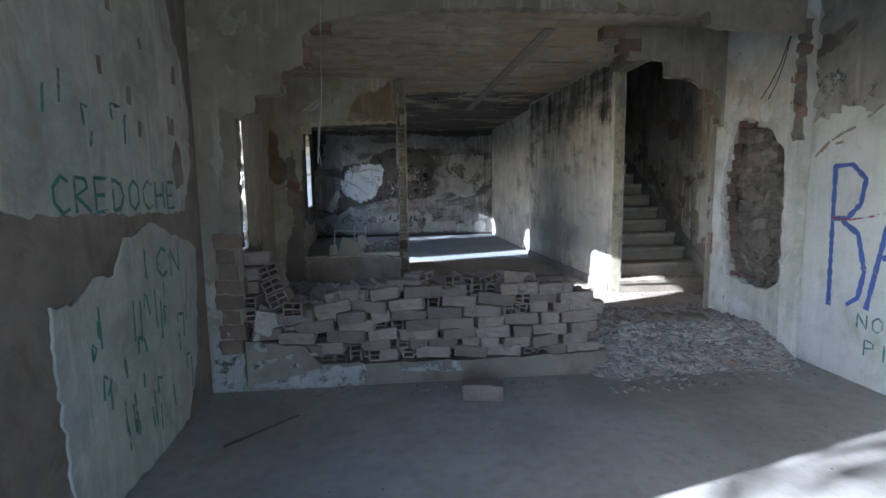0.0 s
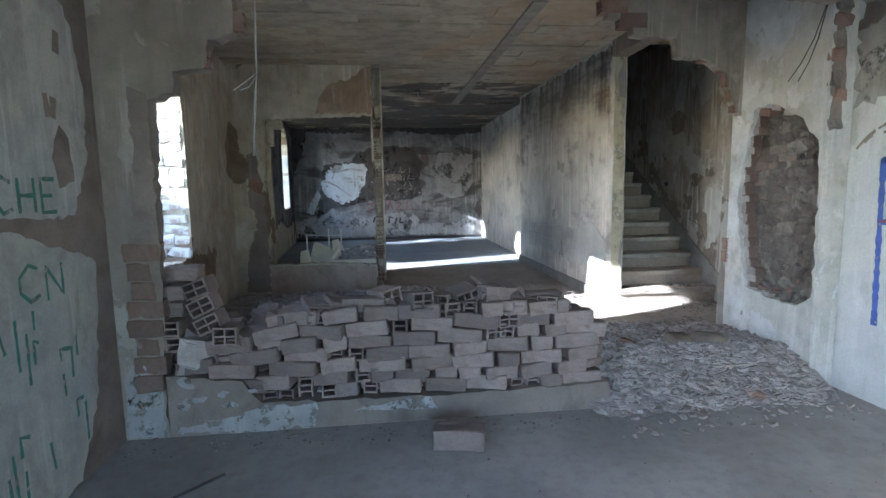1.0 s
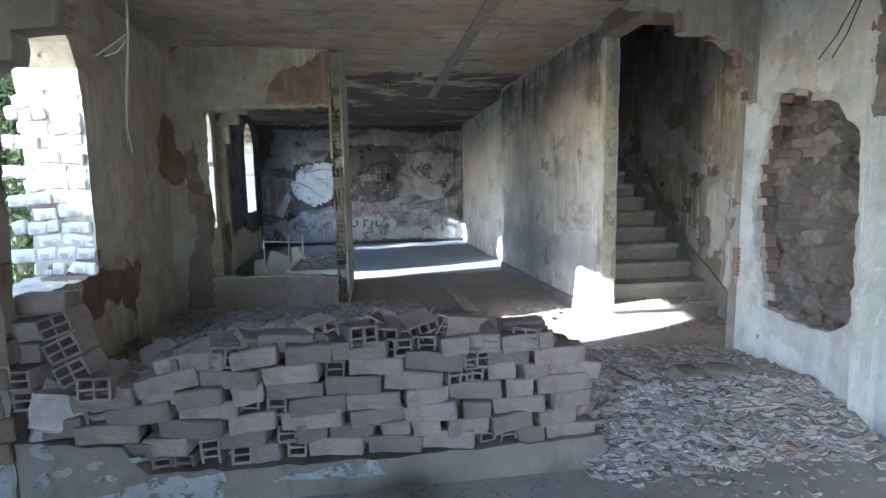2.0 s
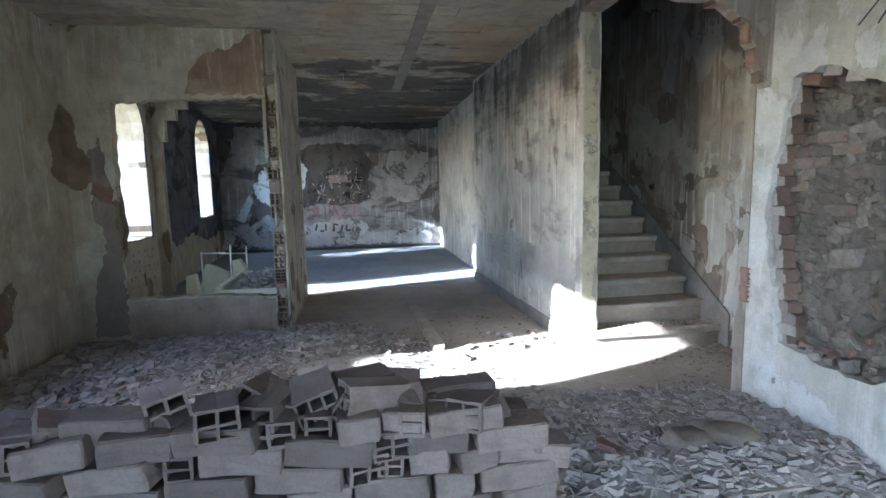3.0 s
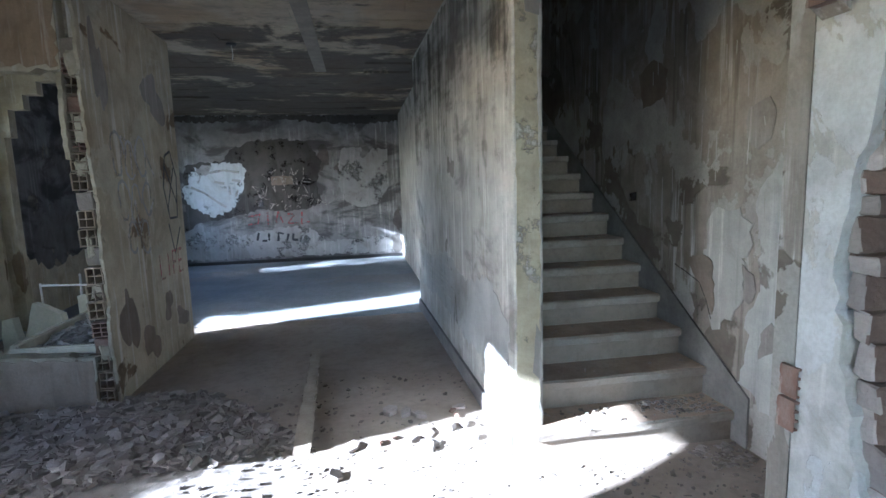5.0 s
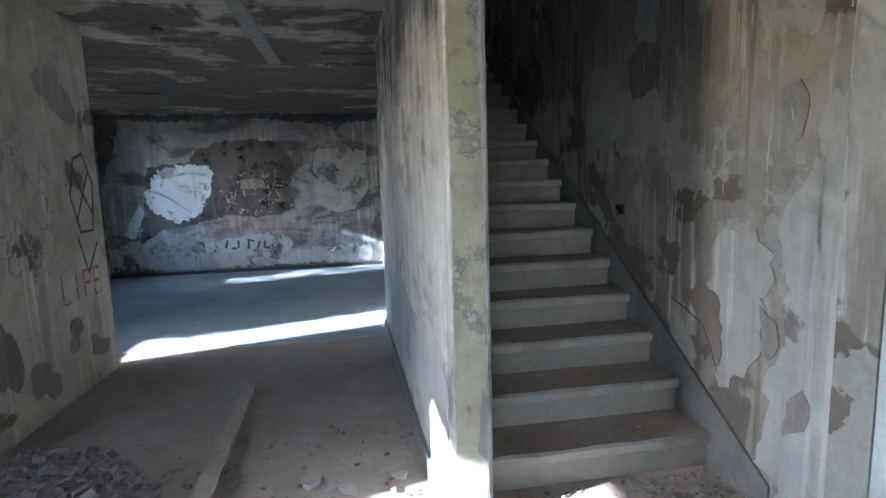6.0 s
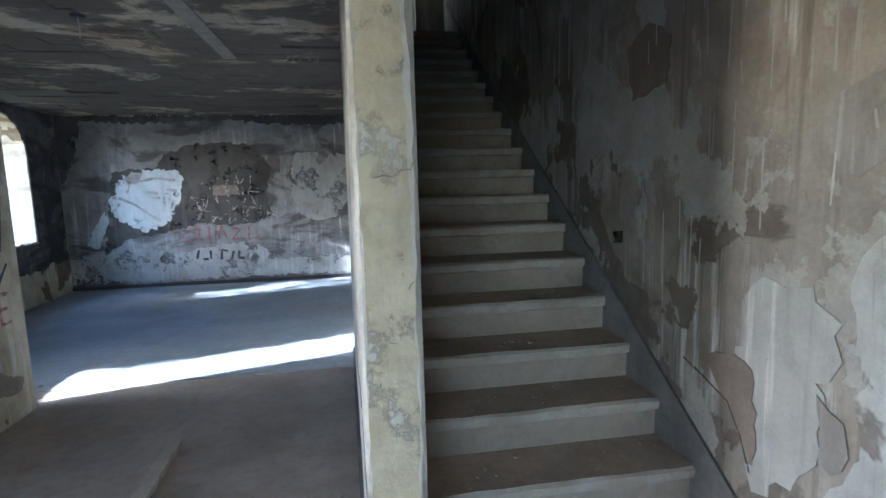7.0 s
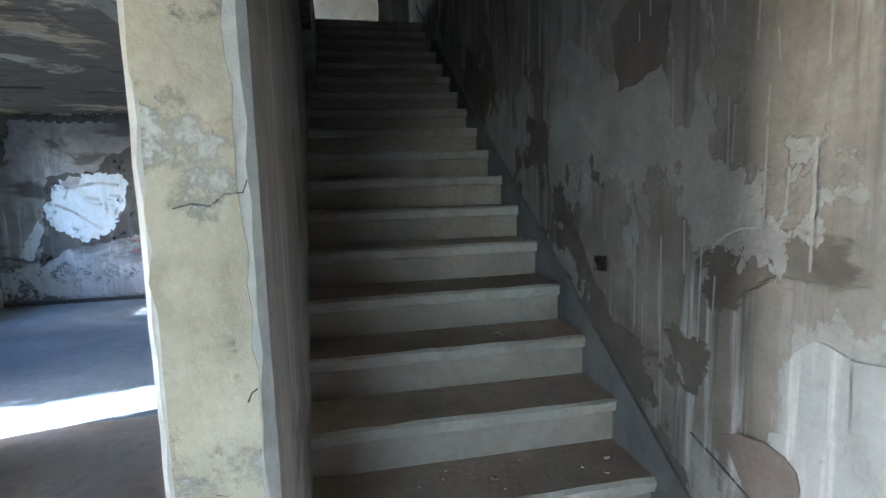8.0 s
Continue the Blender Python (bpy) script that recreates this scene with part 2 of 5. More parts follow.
def prism(name, outer, holes, origin, along, depth, mat, parent=None, label=""):
    """An upright sheet: outlines in (metres along, height), pushed back by the vector depth."""
    rings = [outer] + list(holes)
    flat = [(u, z) for r in rings for u, z in r]
    tris = tessellate_polygon([[Vector((u, z, 0)) for u, z in r] for r in rings])
    o, a, d = Vector(origin), Vector(along).normalized(), Vector(depth)
    front = [o + a * u + Vector((0, 0, z)) for u, z in flat]
    n = len(front)
    verts = front + [v + d for v in front]
    faces = [tuple(f) for f in tris] + [tuple(i + n for i in reversed(f)) for f in tris]
    base = 0
    for r in rings:
        for i in range(len(r)):
            j = (i + 1) % len(r)
            faces.append((base + i, base + i + n, base + j + n, base + j))
        base += len(r)
    bm = bmesh.new()
    vs = [bm.verts.new(v) for v in verts]
    for f in faces:
        if len(set(f)) == len(f):
            try:
                bm.faces.new([vs[i] for i in f])
            except ValueError:
                pass
    bmesh.ops.recalc_face_normals(bm, faces=bm.faces)
    return part(name, bm, mat, parent, label)


def box_bm(x0, x1, y0, y1, z0, z1, bevel=0.0):
    bm = bmesh.new()
    bmesh.ops.create_cube(bm, size=1.0, matrix=Matrix.LocRotScale(((x0 + x1) / 2, (y0 + y1) / 2, (z0 + z1) / 2), None, (x1 - x0, y1 - y0, z1 - z0)))
    if bevel:
        bmesh.ops.bevel(bm, geom=bm.edges[:], offset=bevel, segments=2, affect='EDGES')
    return bm


def rect(u0, u1, z0, z1):
    return [(u0, z0), (u1, z0), (u1, z1), (u0, z1)]


def arch(u0, u1, z0, z1, n=10):
    """Outline of an opening with a round-headed top."""
    c, r = (u0 + u1) / 2, (u1 - u0) / 2
    rise = min(r, 0.62)
    pts = [(u0, z0), (u1, z0)]
    pts += [(c + r * math.cos(math.pi * i / n), z1 - rise + rise * math.sin(math.pi * i / n)) for i in range(n + 1)]
    return pts


def structure(ob, label, category=""):
    return tagged(ob, label, category, kind="structure")


# ---- the shell ----
FRONT_Z, H = -0.2, 3.04
WX = lambda y: -1.2 - 0.061 * (y - 4.6)     # inner face of the west wall behind the partition

structure(part("floor_front", box_bm(-1.6, 4.6, -2.6, 4.6, FRONT_Z - 0.2, FRONT_Z), M_FLOOR), "grey cement floor of the front room, dusty and bare", "floor")
structure(part("floor", box_bm(-2.6, 5.0, 4.62, 15.6, -0.3, 0.0), M_FLOOR2), "dust-covered cement floor of the back rooms", "floor")
# thin slab that carries the painted blue skylight tint
structure(part("floor_far", box_bm(-2.2, 3.3, 10.2, 15.24, -0.02, 0.004), M_SKYFLOOR), "cement floor of the far room, tinted blue as by skylight", "floor")
structure(part("ground", box_bm(-400, 400, -400, 400, -0.9, -0.45), M_GROUND), "dry garden ground around the ruined house", "ground")

# west wall, front room: a window behind the camera lets the sun on the floor
ol = [(-2.6, FRONT_Z), (4.45, FRONT_Z), (4.45, 3.1), (-2.6, 3.1)]
structure(prism("wall_west_front", ol, [arch(0.6, 1.9, 0.75, 2.6)], (-1.18, 0, 0), (0, 1, 0), (-0.4, 0, 0), M_BARE),
          "front room wall of bare brown mortar under fallen plaster", "wall")
# west wall, rooms behind: three arched windows
aw = Vector((-0.061, 1, 0)).normalized()
L = lambda y: (y - 4.46) / aw.y
ol = [(0, -0.3), (L(15.6), -0.3), (L(15.6), H + 0.02), (0, H + 0.02)]
WINDOWS = [(4.95, 6.18, 0.8, 2.8), (9.3, 10.32, 0.88, 2.78), (13.15, 14.3, 0.98, 2.88)]
structure(prism("wall_west", ol, [rag(arch(L(a), L(b), c, d) + [(L(a), c)], 0.012, 0.08, 5)[:-1] for a, b, c, d in WINDOWS],
                (WX(4.46), 4.46, 0), aw, (-0.45, 0, 0), M_MID), "stained peeling plaster wall with three arched window openings", "wall")
structure(prism("wall_north", rect(-2.6, 5.0, -0.3, 3.3), [], (0, 15.24, 0), (1, 0, 0), (0, 0.3, 0), M_FAR), "soot-blackened plaster end wall with old graffiti", "wall")

# partition between the front room and the hall, broken out
low = [(-0.9, FRONT_Z), (-0.93, 0.3), (-0.9, 1.1), (-0.87, 2.0), (-0.72, 2.04), (-0.71, 2.17), (-0.52, 2.19), (-0.49, 2.36), (-0.34, 2.4), (-0.33, 2.62),
       (-0.19, 2.72), (0.17, 2.81), (1.0, 2.85), (1.9, 2.86), (2.98, 2.86), (3.0, 2.76), (3.3, 2.74), (3.84, 2.7)]
ol = [(-1.18, 3.1), (-1.18, FRONT_Z)] + rag(low, 0.012, 0.05, 3) + [(3.86, 3.1)]
structure(prism("partition_front", ol, [], (0, 4.45, 0), (1, 0, 0), (0, 0.13, 0), M_PIER), "broken plastered partition with a ragged opening", "wall")

# east side: front room wall, thick pier with the hole, stair wall
structure(prism("wall_east_front", rect(-2.6, 4.56, FRONT_Z, 3.1), [], (4.07, 0, 0), (0, 1, 0), (0.5, 0, 0), M_EAST), "whitewashed front room wall with blue graffiti", "wall")
hole = [(5.34, 2.06), (5.46, 1.54), (5.5, 1.29), (5.43, 0.85), (5.34, 0.47), (4.99, 0.42), (4.74, 0.42), (4.6, 0.52), (4.59, 1.0), (4.6, 1.4), (4.63, 1.74), (4.84, 1.95), (5.1, 2.08), (5.34, 2.06)]
structure(prism("wall_east_pier", rect(4.57, 5.62, -0.3, H + 0.02), [rag(hole, 0.015, 0.05, 8)[:-1]], (3.87, 0, 0), (0, 1, 0), (0.14, 0, 0), M_PIERE),
          "plastered wall broken open to its brick and stone core", "wall")
def core_depth(y, z):
    """How far back the broken masonry stands."""
    return 4.03 + 0.05 * noise.noise(Vector((1, y * 6, z * 6))) + 0.5 * max(0, 4.93 - y)


def core_bm():
    """Rough mortar bed behind the broken plaster."""
    bm = box_bm(4.25, 4.62, 4.6, 5.62, -0.3, H)
    g = [[bm.verts.new((core_depth(y, z) + 0.022 * noise.noise(Vector((5, y * 25, z * 25))) + 0.014 * noise.noise(Vector((9, y * 60, z * 60))), y, z))
          for y in [4.6 + 0.017 * i for i in range(61)]] for z in [0.36 + 0.017 * j for j in range(109)]]
    for r0, r1 in zip(g, g[1:]):
        for i in range(len(r0) - 1):
            bm.faces.new((r0[i], r1[i], r1[i + 1], r0[i + 1]))
    return bm


structure(part("wall_east_core", core_bm(), M_STONE), "rough masonry core inside the broken wall", "wall")
structure(part("wall_pier_face", box_bm(3.885, 4.56, 4.563, 4.6, -0.3, H, 0.004), M_PIERE), "plastered narrow face beside the broken wall", "wall")
structure(part("wall_pier_end", box_bm(3.87, 4.52, 5.625, 5.72, -0.3, 6.4), M_STAIRWALL), "plastered end of the broken wall", "wall")
structure(part("wall_east_stair", box_bm(4.52, 4.9, 5.72, 15.6, -0.3, 6.4), M_STAIRWALL), "flaking stair wall streaked with lime runs", "wall")

# header over the foot of the stairs, broken to a ragged arch
low = [(2.56, H), (2.56, 2.88), (2.78, 2.88), (2.79, 2.74), (3.2, 2.72), (3.22, 2.56), (3.5, 2.54), (3.62, 2.46), (3.7, 2.42), (3.76, 2.22), (3.82, 2.08), (3.87, 2.04)]
ol = rag(low, 0.01, 0.05, 11) + [(3.87, H)]
structure(prism("partition_stair", ol, [], (0, 5.5, 0), (1, 0, 0), (0, 0.1, 0), M_PIER), "remains of a broken hollow-brick partition above the stairs", "wall")

# wall between passage and stairs, ending in a bare pier
bm = bmesh.new()
rings, rnd = [], random.Random(17)
for i in range(120):
    z = -0.3 + 0.0563 * i
    c1 = 0.008 + 0.016 * max(0, noise.noise(Vector((0, 0, z * 5)))) + rnd.uniform(0, 0.005)
    c2 = 0.008 + 0.024 * max(0, noise.noise(Vector((7, 0, z * 4)))) + rnd.uniform(0, 0.007)
    ring = [(3.2, 6.74 + c1), (3.2 + c1, 6.74), (3.365 - c2, 6.74), (3.365, 6.74 + c2), (3.269, 10.42), (3.104, 10.42)]
    rings.append([bm.verts.new((x, y, z)) for x, y in ring])
for a, c in zip(rings, rings[1:]):
    for j in range(6):
        q = (j + 1) % 6
        bm.faces.new((a[j], a[q], c[q], c[j]))
bm.faces.new(rings[0])
bm.faces.new(rings[-1])
bmesh.ops.recalc_face_normals(bm, faces=bm.faces)
structure(part("wall_passage", bm, M_HALL), "grimy plaster wall between the passage and the stairs", "wall")
structure(part("wall_east_far", box_bm(3.3, 3.36, 10.44, 15.24, -0.3, 3.3), M_HALL), "sooty plaster wall of the far room", "wall")
structure(part("wall_joint", box_bm(3.12, 3.36, 10.424, 10.44, -0.3, H), M_HALL), "plain plaster return wall", "wall")

# passage's west wall, torn off at its front end
structure(part("wall_closet", box_bm(0.45, 0.565, 8.21, 9.84, -0.3, H), M_MID), "stained partition of the passage torn off at its end", "wall")

# partition with the hatch-like opening
aB = [(-0.98, 0.43), (-0.97, 1.2), (-1.0, 1.6), (-0.97, 2.34), (0.445, 2.4)]
ol = [(-1.5, -0.3), (0.445, -0.3), (0.445, 0.38)] + rag([(0.445, 0.38), (-0.2, 0.42), (-0.98, 0.43)], 0.01, 0.06, 12)[1:] + rag(aB, 0.015, 0.06, 13)[1:] + [(0.445, H), (-1.5, H)]
structure(prism("partition_closet", ol, [], (0, 8.06, 0), (1, 0, 0), (0, 0.12, 0), M_MID), "stained plaster partition with a broken rectangular opening", "wall")

# remnant of a cross wall behind, stepped where blocks fell
low = [(-1.6, -0.3), (-1.43, -0.3), (-1.43, 2.2), (-1.36, 2.2), (-1.36, 2.5), (-1.2, 2.5), (-1.2, 2.66), (-1.05, 2.66), (-1.05, 2.8), (-0.6, 2.8), (-0.6, H), (-1.6, H)]
structure(prism("partition_rest", low, [], (0, 10.56, 0), (1, 0, 0), (0, 0.12, 0), M_MID), "stepped remains of a demolished cross wall", "wall")

# ceilings
RISE, FOOT = 0.18, 6.66
def block_ceiling(x0, x1, y0, y1, z, seed):
    """Rows of hollow blocks across the room, each a little out of level, a few broken open."""
    rnd = random.Random(seed)
    bm = box_bm(x0, x1, y0, y1, z + 0.03, z + 0.25)
    y = y0
    while y < y1 - 0.05:
        w = min(0.245, y1 - y)
        x = x0 + rnd.uniform(-0.3, 0)
        while x < x1:
            l = rnd.choice((0.4, 0.5, 0.6, 0.6))
            a, c = max(x, x0), min(x + l, x1)
            if c - a > 0.05 and rnd.random() > 0.012:
                lift = rnd.choice((0, 0, 0.003, 0.006, 0.01))
                bmesh.ops.create_cube(bm, size=1.0, matrix=Matrix.LocRotScale(((a + c) / 2, y + w / 2, z + 0.02 + lift), Euler((rnd.uniform(-0.008, 0.008), rnd.uniform(-0.004, 0.004), 0)), (c - a - 0.004, w - rnd.choice((0.003, 0.006, 0.012)), 0.04)))
            x += l
        y += 0.245
    return bm


structure(part("ceiling", block_ceiling(-2.6, 3.34, 4.58, 15.6, H, 3), M_CEIL), "grimy ceiling of hollow blocks under flaking plaster", "ceiling")
structure(part("ceiling_foot", box_bm(3.34, 4.9, 4.58, 6.9, H, H + 0.25), M_CEIL), "grimy ceiling at the foot of the stairs", "ceiling")
structure(part("ceiling_front", box_bm(-1.6, 4.6, -2.6, 4.58, 3.1, 3.35), M_CEIL), "grimy plaster ceiling of the front room", "ceiling")
structure(part("ceiling_upper", box_bm(-2.6, 5.0, 4.5, 15.6, 6.2, 6.4), M_CEIL), "plain upper ceiling", "ceiling")
structure(part("wall_upper", box_bm(3.1, 4.9, 6.6, 6.9, H + 0.25, 6.4), M_HALL), "plain upper wall", "wall")
structure(part("wall_upper_north", box_bm(-2.6, 4.9, 14.6, 15.0, H + 0.25, 6.4), M_FRONT), "pale upper wall beyond the landing", "wall")
structure(prism("wall_upper_west", rect(6.6, 15.0, H + 0.25, 6.4), [rect(13.3, 14.4, 4.0, 5.2)], (0.4, 0, 0), (0, 1, 0), (-0.3, 0, 0), M_FRONT), "upper wall with a window opening", "wall")
structure(part("wall_upper_south", box_bm(0.1, 3.2, 10.1, 10.4, H + 0.25, 6.4), M_FRONT), "plain upper wall", "wall")
structure(part("floor_upper", box_bm(0.1, 3.34, 10.1, 15.2, H + 0.25, RISE * 20), M_STEP), "bare cement floor of the upper storey", "floor")
# doorway wall, added also to keep upper window light off the stair wall
structure(prism("wall_landing", rect(3.0, 4.52, 3.6, 6.2), [rect(3.05, 4.12, 3.605, 5.7)], (0, 12.9, 0), (1, 0, 0), (0, 0.12, 0), M_HALL), "upper wall with an open doorway", "wall")
structure(part("wall_landing_west", box_bm(3.0, 3.12, 10.42, 12.9, H + 0.25, 6.2), M_HALL), "plain upper wall", "wall")

# closing wall behind, out of view; its wide opening is added to let skylight in
structure(prism("wall_south", rect(-1.6, 4.6, -0.3, 3.3), [rect(-1.1, 2.4, FRONT_Z, 2.8)], (0, -2.6, 0), (1, 0, 0), (0, -0.3, 0), M_EAST), "plain unseen wall with a wide opening added for skylight", "wall")

# stairs
stairs = structure(empty("stairs", (3.9, 6.66, 0)), "long straight flight of worn cement steps", "stairs")
def nosing(k):
    """Front edge of step k; the upper steps are a little deeper."""
    return 6.665 + 0.26 * min(k, 6) + 0.287 * max(0, k - 6)


def step_bm(k):
    y0, z = nosing(k), RISE * (k + 1)
    y1 = nosing(k + 1) + 0.05
    prof = [(y0 + 0.02, z - RISE - (0.02 if k else 0.0)), (y0 + 0.018, z - 0.062), (y0 - 0.006, z - 0.052), (y0 - 0.012, z - 0.012), (y0, z), (y1, z), (y1, z - RISE - 0.02)]
    n, rnd = 12, random.Random(k)
    bm = bmesh.new()
    rows = []
    for i in range(n + 1):
        x = 3.3 + (4.53 - 3.3) * i / n
        wear = [rnd.uniform(-0.0035, 0.0035) for _ in prof]
        rows.append([bm.verts.new((x, y + (w if 1 < j < 5 else 0), zz + (0.7 * w if 2 <= j < 5 else 0))) for j, ((y, zz), w) in enumerate(zip(prof, wear))])
    for a, b in zip(rows, rows[1:]):
        for j in range(len(prof)):
            q = (j + 1) % len(prof)
            bm.faces.new((a[j], b[j], b[q], a[q]))
    bmesh.ops.recalc_face_normals(bm, faces=bm.faces)
    return bm
for k in range(20):
    ob = part("step", step_bm(k), M_STEP)
    ob.data.materials.append(M_DUST)
    ob.data.materials.append(M_NOSE)
    # tops get the lightened dust, nosing faces the painted highlight
    for f in ob.data.polygons:
        f.material_index = 1 if f.normal.z > 0.8 and f.area > 0.01 else 2 if f.area < 0.005 else 0
    ob.parent, ob.matrix_parent_inverse = stairs, Matrix.Translation(stairs.location).inverted()
structure(part("landing", box_bm(3.33, 4.52, nosing(20), 15.2, 3.3, RISE * 20), M_STEP), "upper landing of bare cement", "floor")

# ledge of the broken partition
ol = [(-0.9, FRONT_Z), (2.2, FRONT_Z)] + rag([(2.2, FRONT_Z), (2.15, 0.0), (1.2, -0.02), (0.6, -0.02), (-0.3, 0.0), (-0.42, 0.16), (-0.9, 0.22)], 0.012, 0.07, 21)[1:]
structure(prism("partition_base", ol, [], (0, 4.45, 0), (1, 0, 0), (0, 0.3, 0), M_LEDGE), "low cement base left of the broken partition", "wall")


# ---- loose plaster sheets, paint and graffiti on the walls ----
def sheet(name, outline, axis, at, thick, mat, parent, amp=0.012, seed=0, label="", step=0.045):
    """A thin coat of plaster or paint with a ragged edge, proud of its wall."""
    pts = rag(outline + [outline[0]], amp, step, seed)[:-1]
    if axis == "x+":
        ob = prism(name, pts, [], (at, 0, 0), (0, 1, 0), (-thick, 0, 0), mat, parent, label)
    elif axis == "x-":
        ob = prism(name, pts, [], (at, 0, 0), (0, 1, 0), (thick, 0, 0), mat, parent, label)
    else:
        ob = prism(name, pts, [], (0, at, 0), (1, 0, 0), (0, thick, 0), mat, parent, label)
    return ob


def strokes(name, lines, axis, at, width, mat, parent, label="", seed=0):
    """Hand-drawn marks: flat ribbons along polylines in (along, height)."""
    rnd = random.Random(seed)
    bm = bmesh.new()
    for line in lines:
        pts = []
        for (a, b), (c, d) in zip(line, line[1:]):
            n = max(1, int(math.hypot(c - a, d - b) / 0.03))
            pts += [(a + (c - a) * i / n, b + (d - b) * i / n) for i in range(n)]
        pts.append(line[-1])
        rows = []
        for i, (u, z) in enumerate(pts):
            u0, z0 = pts[max(i - 1, 0)]
            u1, z1 = pts[min(i + 1, len(pts) - 1)]
            du, dz = u1 - u0, z1 - z0
            q = math.hypot(du, dz) or 1.0
            w = width * rnd.uniform(0.35, 0.6)
            pair = []
            for s in (-1, 1):
                uu, zz = u - s * dz / q * w, z + s * du / q * w
                pair.append(bm.verts.new((at, uu, zz) if axis == "x" else (uu, at, zz)))
            rows.append(pair)
        for (a, b), (c, d) in zip(rows, rows[1:]):
            bm.faces.new((a, b, d, c))
    return part(name, bm, mat, parent, label)


GLYPHS = {
    "A": [[(0, 0), (0.5, 1), (1, 0)], [(0.2, 0.4), (0.8, 0.4)]],
    "C": [[(0.95, 0.85), (0.55, 1), (0.1, 0.7), (0.1, 0.3), (0.5, 0), (0.95, 0.12)]],
    "R": [[(0.05, 0), (0.05, 1), (0.7, 0.95), (0.8, 0.7), (0.1, 0.48), (0.95, 0)]],
    "E": [[(0.9, 1), (0.05, 1), (0.05, 0), (0.9, 0)], [(0.05, 0.5), (0.7, 0.5)]],
    "D": [[(0.05, 0), (0.05, 1), (0.65, 0.85), (0.85, 0.45), (0.55, 0.08), (0.05, 0)]],
    "O": [[(0.5, 1), (0.1, 0.7), (0.12, 0.2), (0.5, 0), (0.88, 0.25), (0.88, 0.75), (0.5, 1)]],
    "H": [[(0.05, 0), (0.05, 1)], [(0.9, 0), (0.9, 1)], [(0.05, 0.5), (0.9, 0.5)]],
    "N": [[(0.05, 0), (0.05, 1), (0.85, 0.05), (0.85, 1)]],
    "P": [[(0.05, 0), (0.05, 1), (0.75, 0.9), (0.8, 0.6), (0.05, 0.45)]],
    "I": [[(0.4, 0), (0.4, 1)]],
    "S": [[(0.9, 0.9), (0.4, 1), (0.1, 0.75), (0.85, 0.3), (0.5, 0), (0.05, 0.1)]],
    "T": [[(0, 1), (1, 1)], [(0.5, 1), (0.45, 0)]],
    "Z": [[(0.05, 1), (0.9, 1), (0.05, 0), (0.95, 0.02)]],
    "B": [[(0.1, 0), (0.12, 1), (0.6, 0.97), (0.85, 0.8), (0.65, 0.58), (0.12, 0.5), (0.7, 0.42), (1.0, 0.2), (0.6, 0.02), (0.1, 0)]],
    "L": [[(0.05, 1), (0.05, 0), (0.8, 0)]], "F": [[(0.9, 1), (0.05, 1), (0.05, 0)], [(0.05, 0.52), (0.7, 0.52)]],
}


def word(text, u0, z0, w, h, flip=1, lean=0.0):
    """Hand-lettered strokes of a word that starts at u0; flip is -1 where the wall is read towards falling u."""
    out = []
    for i, ch in enumerate(text):
        for line in GLYPHS.get(ch, []):
            out.append([(u0 + flip * w * (i + 0.8 * p), z0 + h * q + lean * i) for p, q in line])
    return out


M_GREEN = plain("green_spray", (0.05, 0.18, 0.14), 0.7, 0.0, 0.44)
M_BLUE = plain("blue_spray", (0.07, 0.12, 0.42), 0.6, 0.0, 0.4)
M_REDS = plain("red_spray", (0.3, 0.07, 0.08), 0.7, 0.0, 0.48)
M_BLACK = plain("black_spray", (0.025, 0.028, 0.035), 0.7)
M_SOOT = plaster("soot_film", (0.055, 0.052, 0.052), (0.1, 0.095, 0.09), (0.2, 0.19, 0.18), 0.68, 0.3, (0.2, 0.2, 0.2), grime=0.3, seed=12, fade=0.42, fade_scale=3.5)
M_DULLWHITE = plaster("dull_white_paint", (0.38, 0.38, 0.38), (0.3, 0.3, 0.3), (0.16, 0.15, 0.14), 0.62, 0.3, grime=0.4, seed=13, fade=0.46, fade_scale=3.0)
M_SKIM = plaster("pale_limewash", (0.47, 0.475, 0.46), (0.4, 0.4, 0.375), (0.22, 0.2, 0.18), 0.66, 0.6, grime=0.4, seed=14, fade=0.34, fade_scale=9.0)
M_LIME = plaster("cool_limewash", (0.5, 0.51, 0.5), (0.42, 0.425, 0.41), (0.26, 0.24, 0.215), 0.6, 0.7, (0.62, 0.63, 0.63), grime=0.5, seed=21, fade=0.3, fade_scale=6.0)
M_UNDER = plaster("grey_undercoat", (0.25, 0.235, 0.215), (0.3, 0.285, 0.265), (0.2, 0.17, 0.14), 0.68, 0.3, grime=0.4, seed=16)
M_OCHRE = plaster("yellowed_plaster", (0.44, 0.4, 0.29), (0.5, 0.465, 0.37), (0.56, 0.54, 0.47), 0.58, 0.3, grime=0.55, seed=17, fade=0.43, fade_scale=5.0)
M_SCRATCH = plain("pale_scratch", (0.42, 0.4, 0.38), 0.9, 0.0, 0.48)
M_CRACK = plain("crack_shadow", (0.06, 0.055, 0.05), 0.9, 0.0, 0.45)

def thing(name):
    return bpy.data.objects[name]

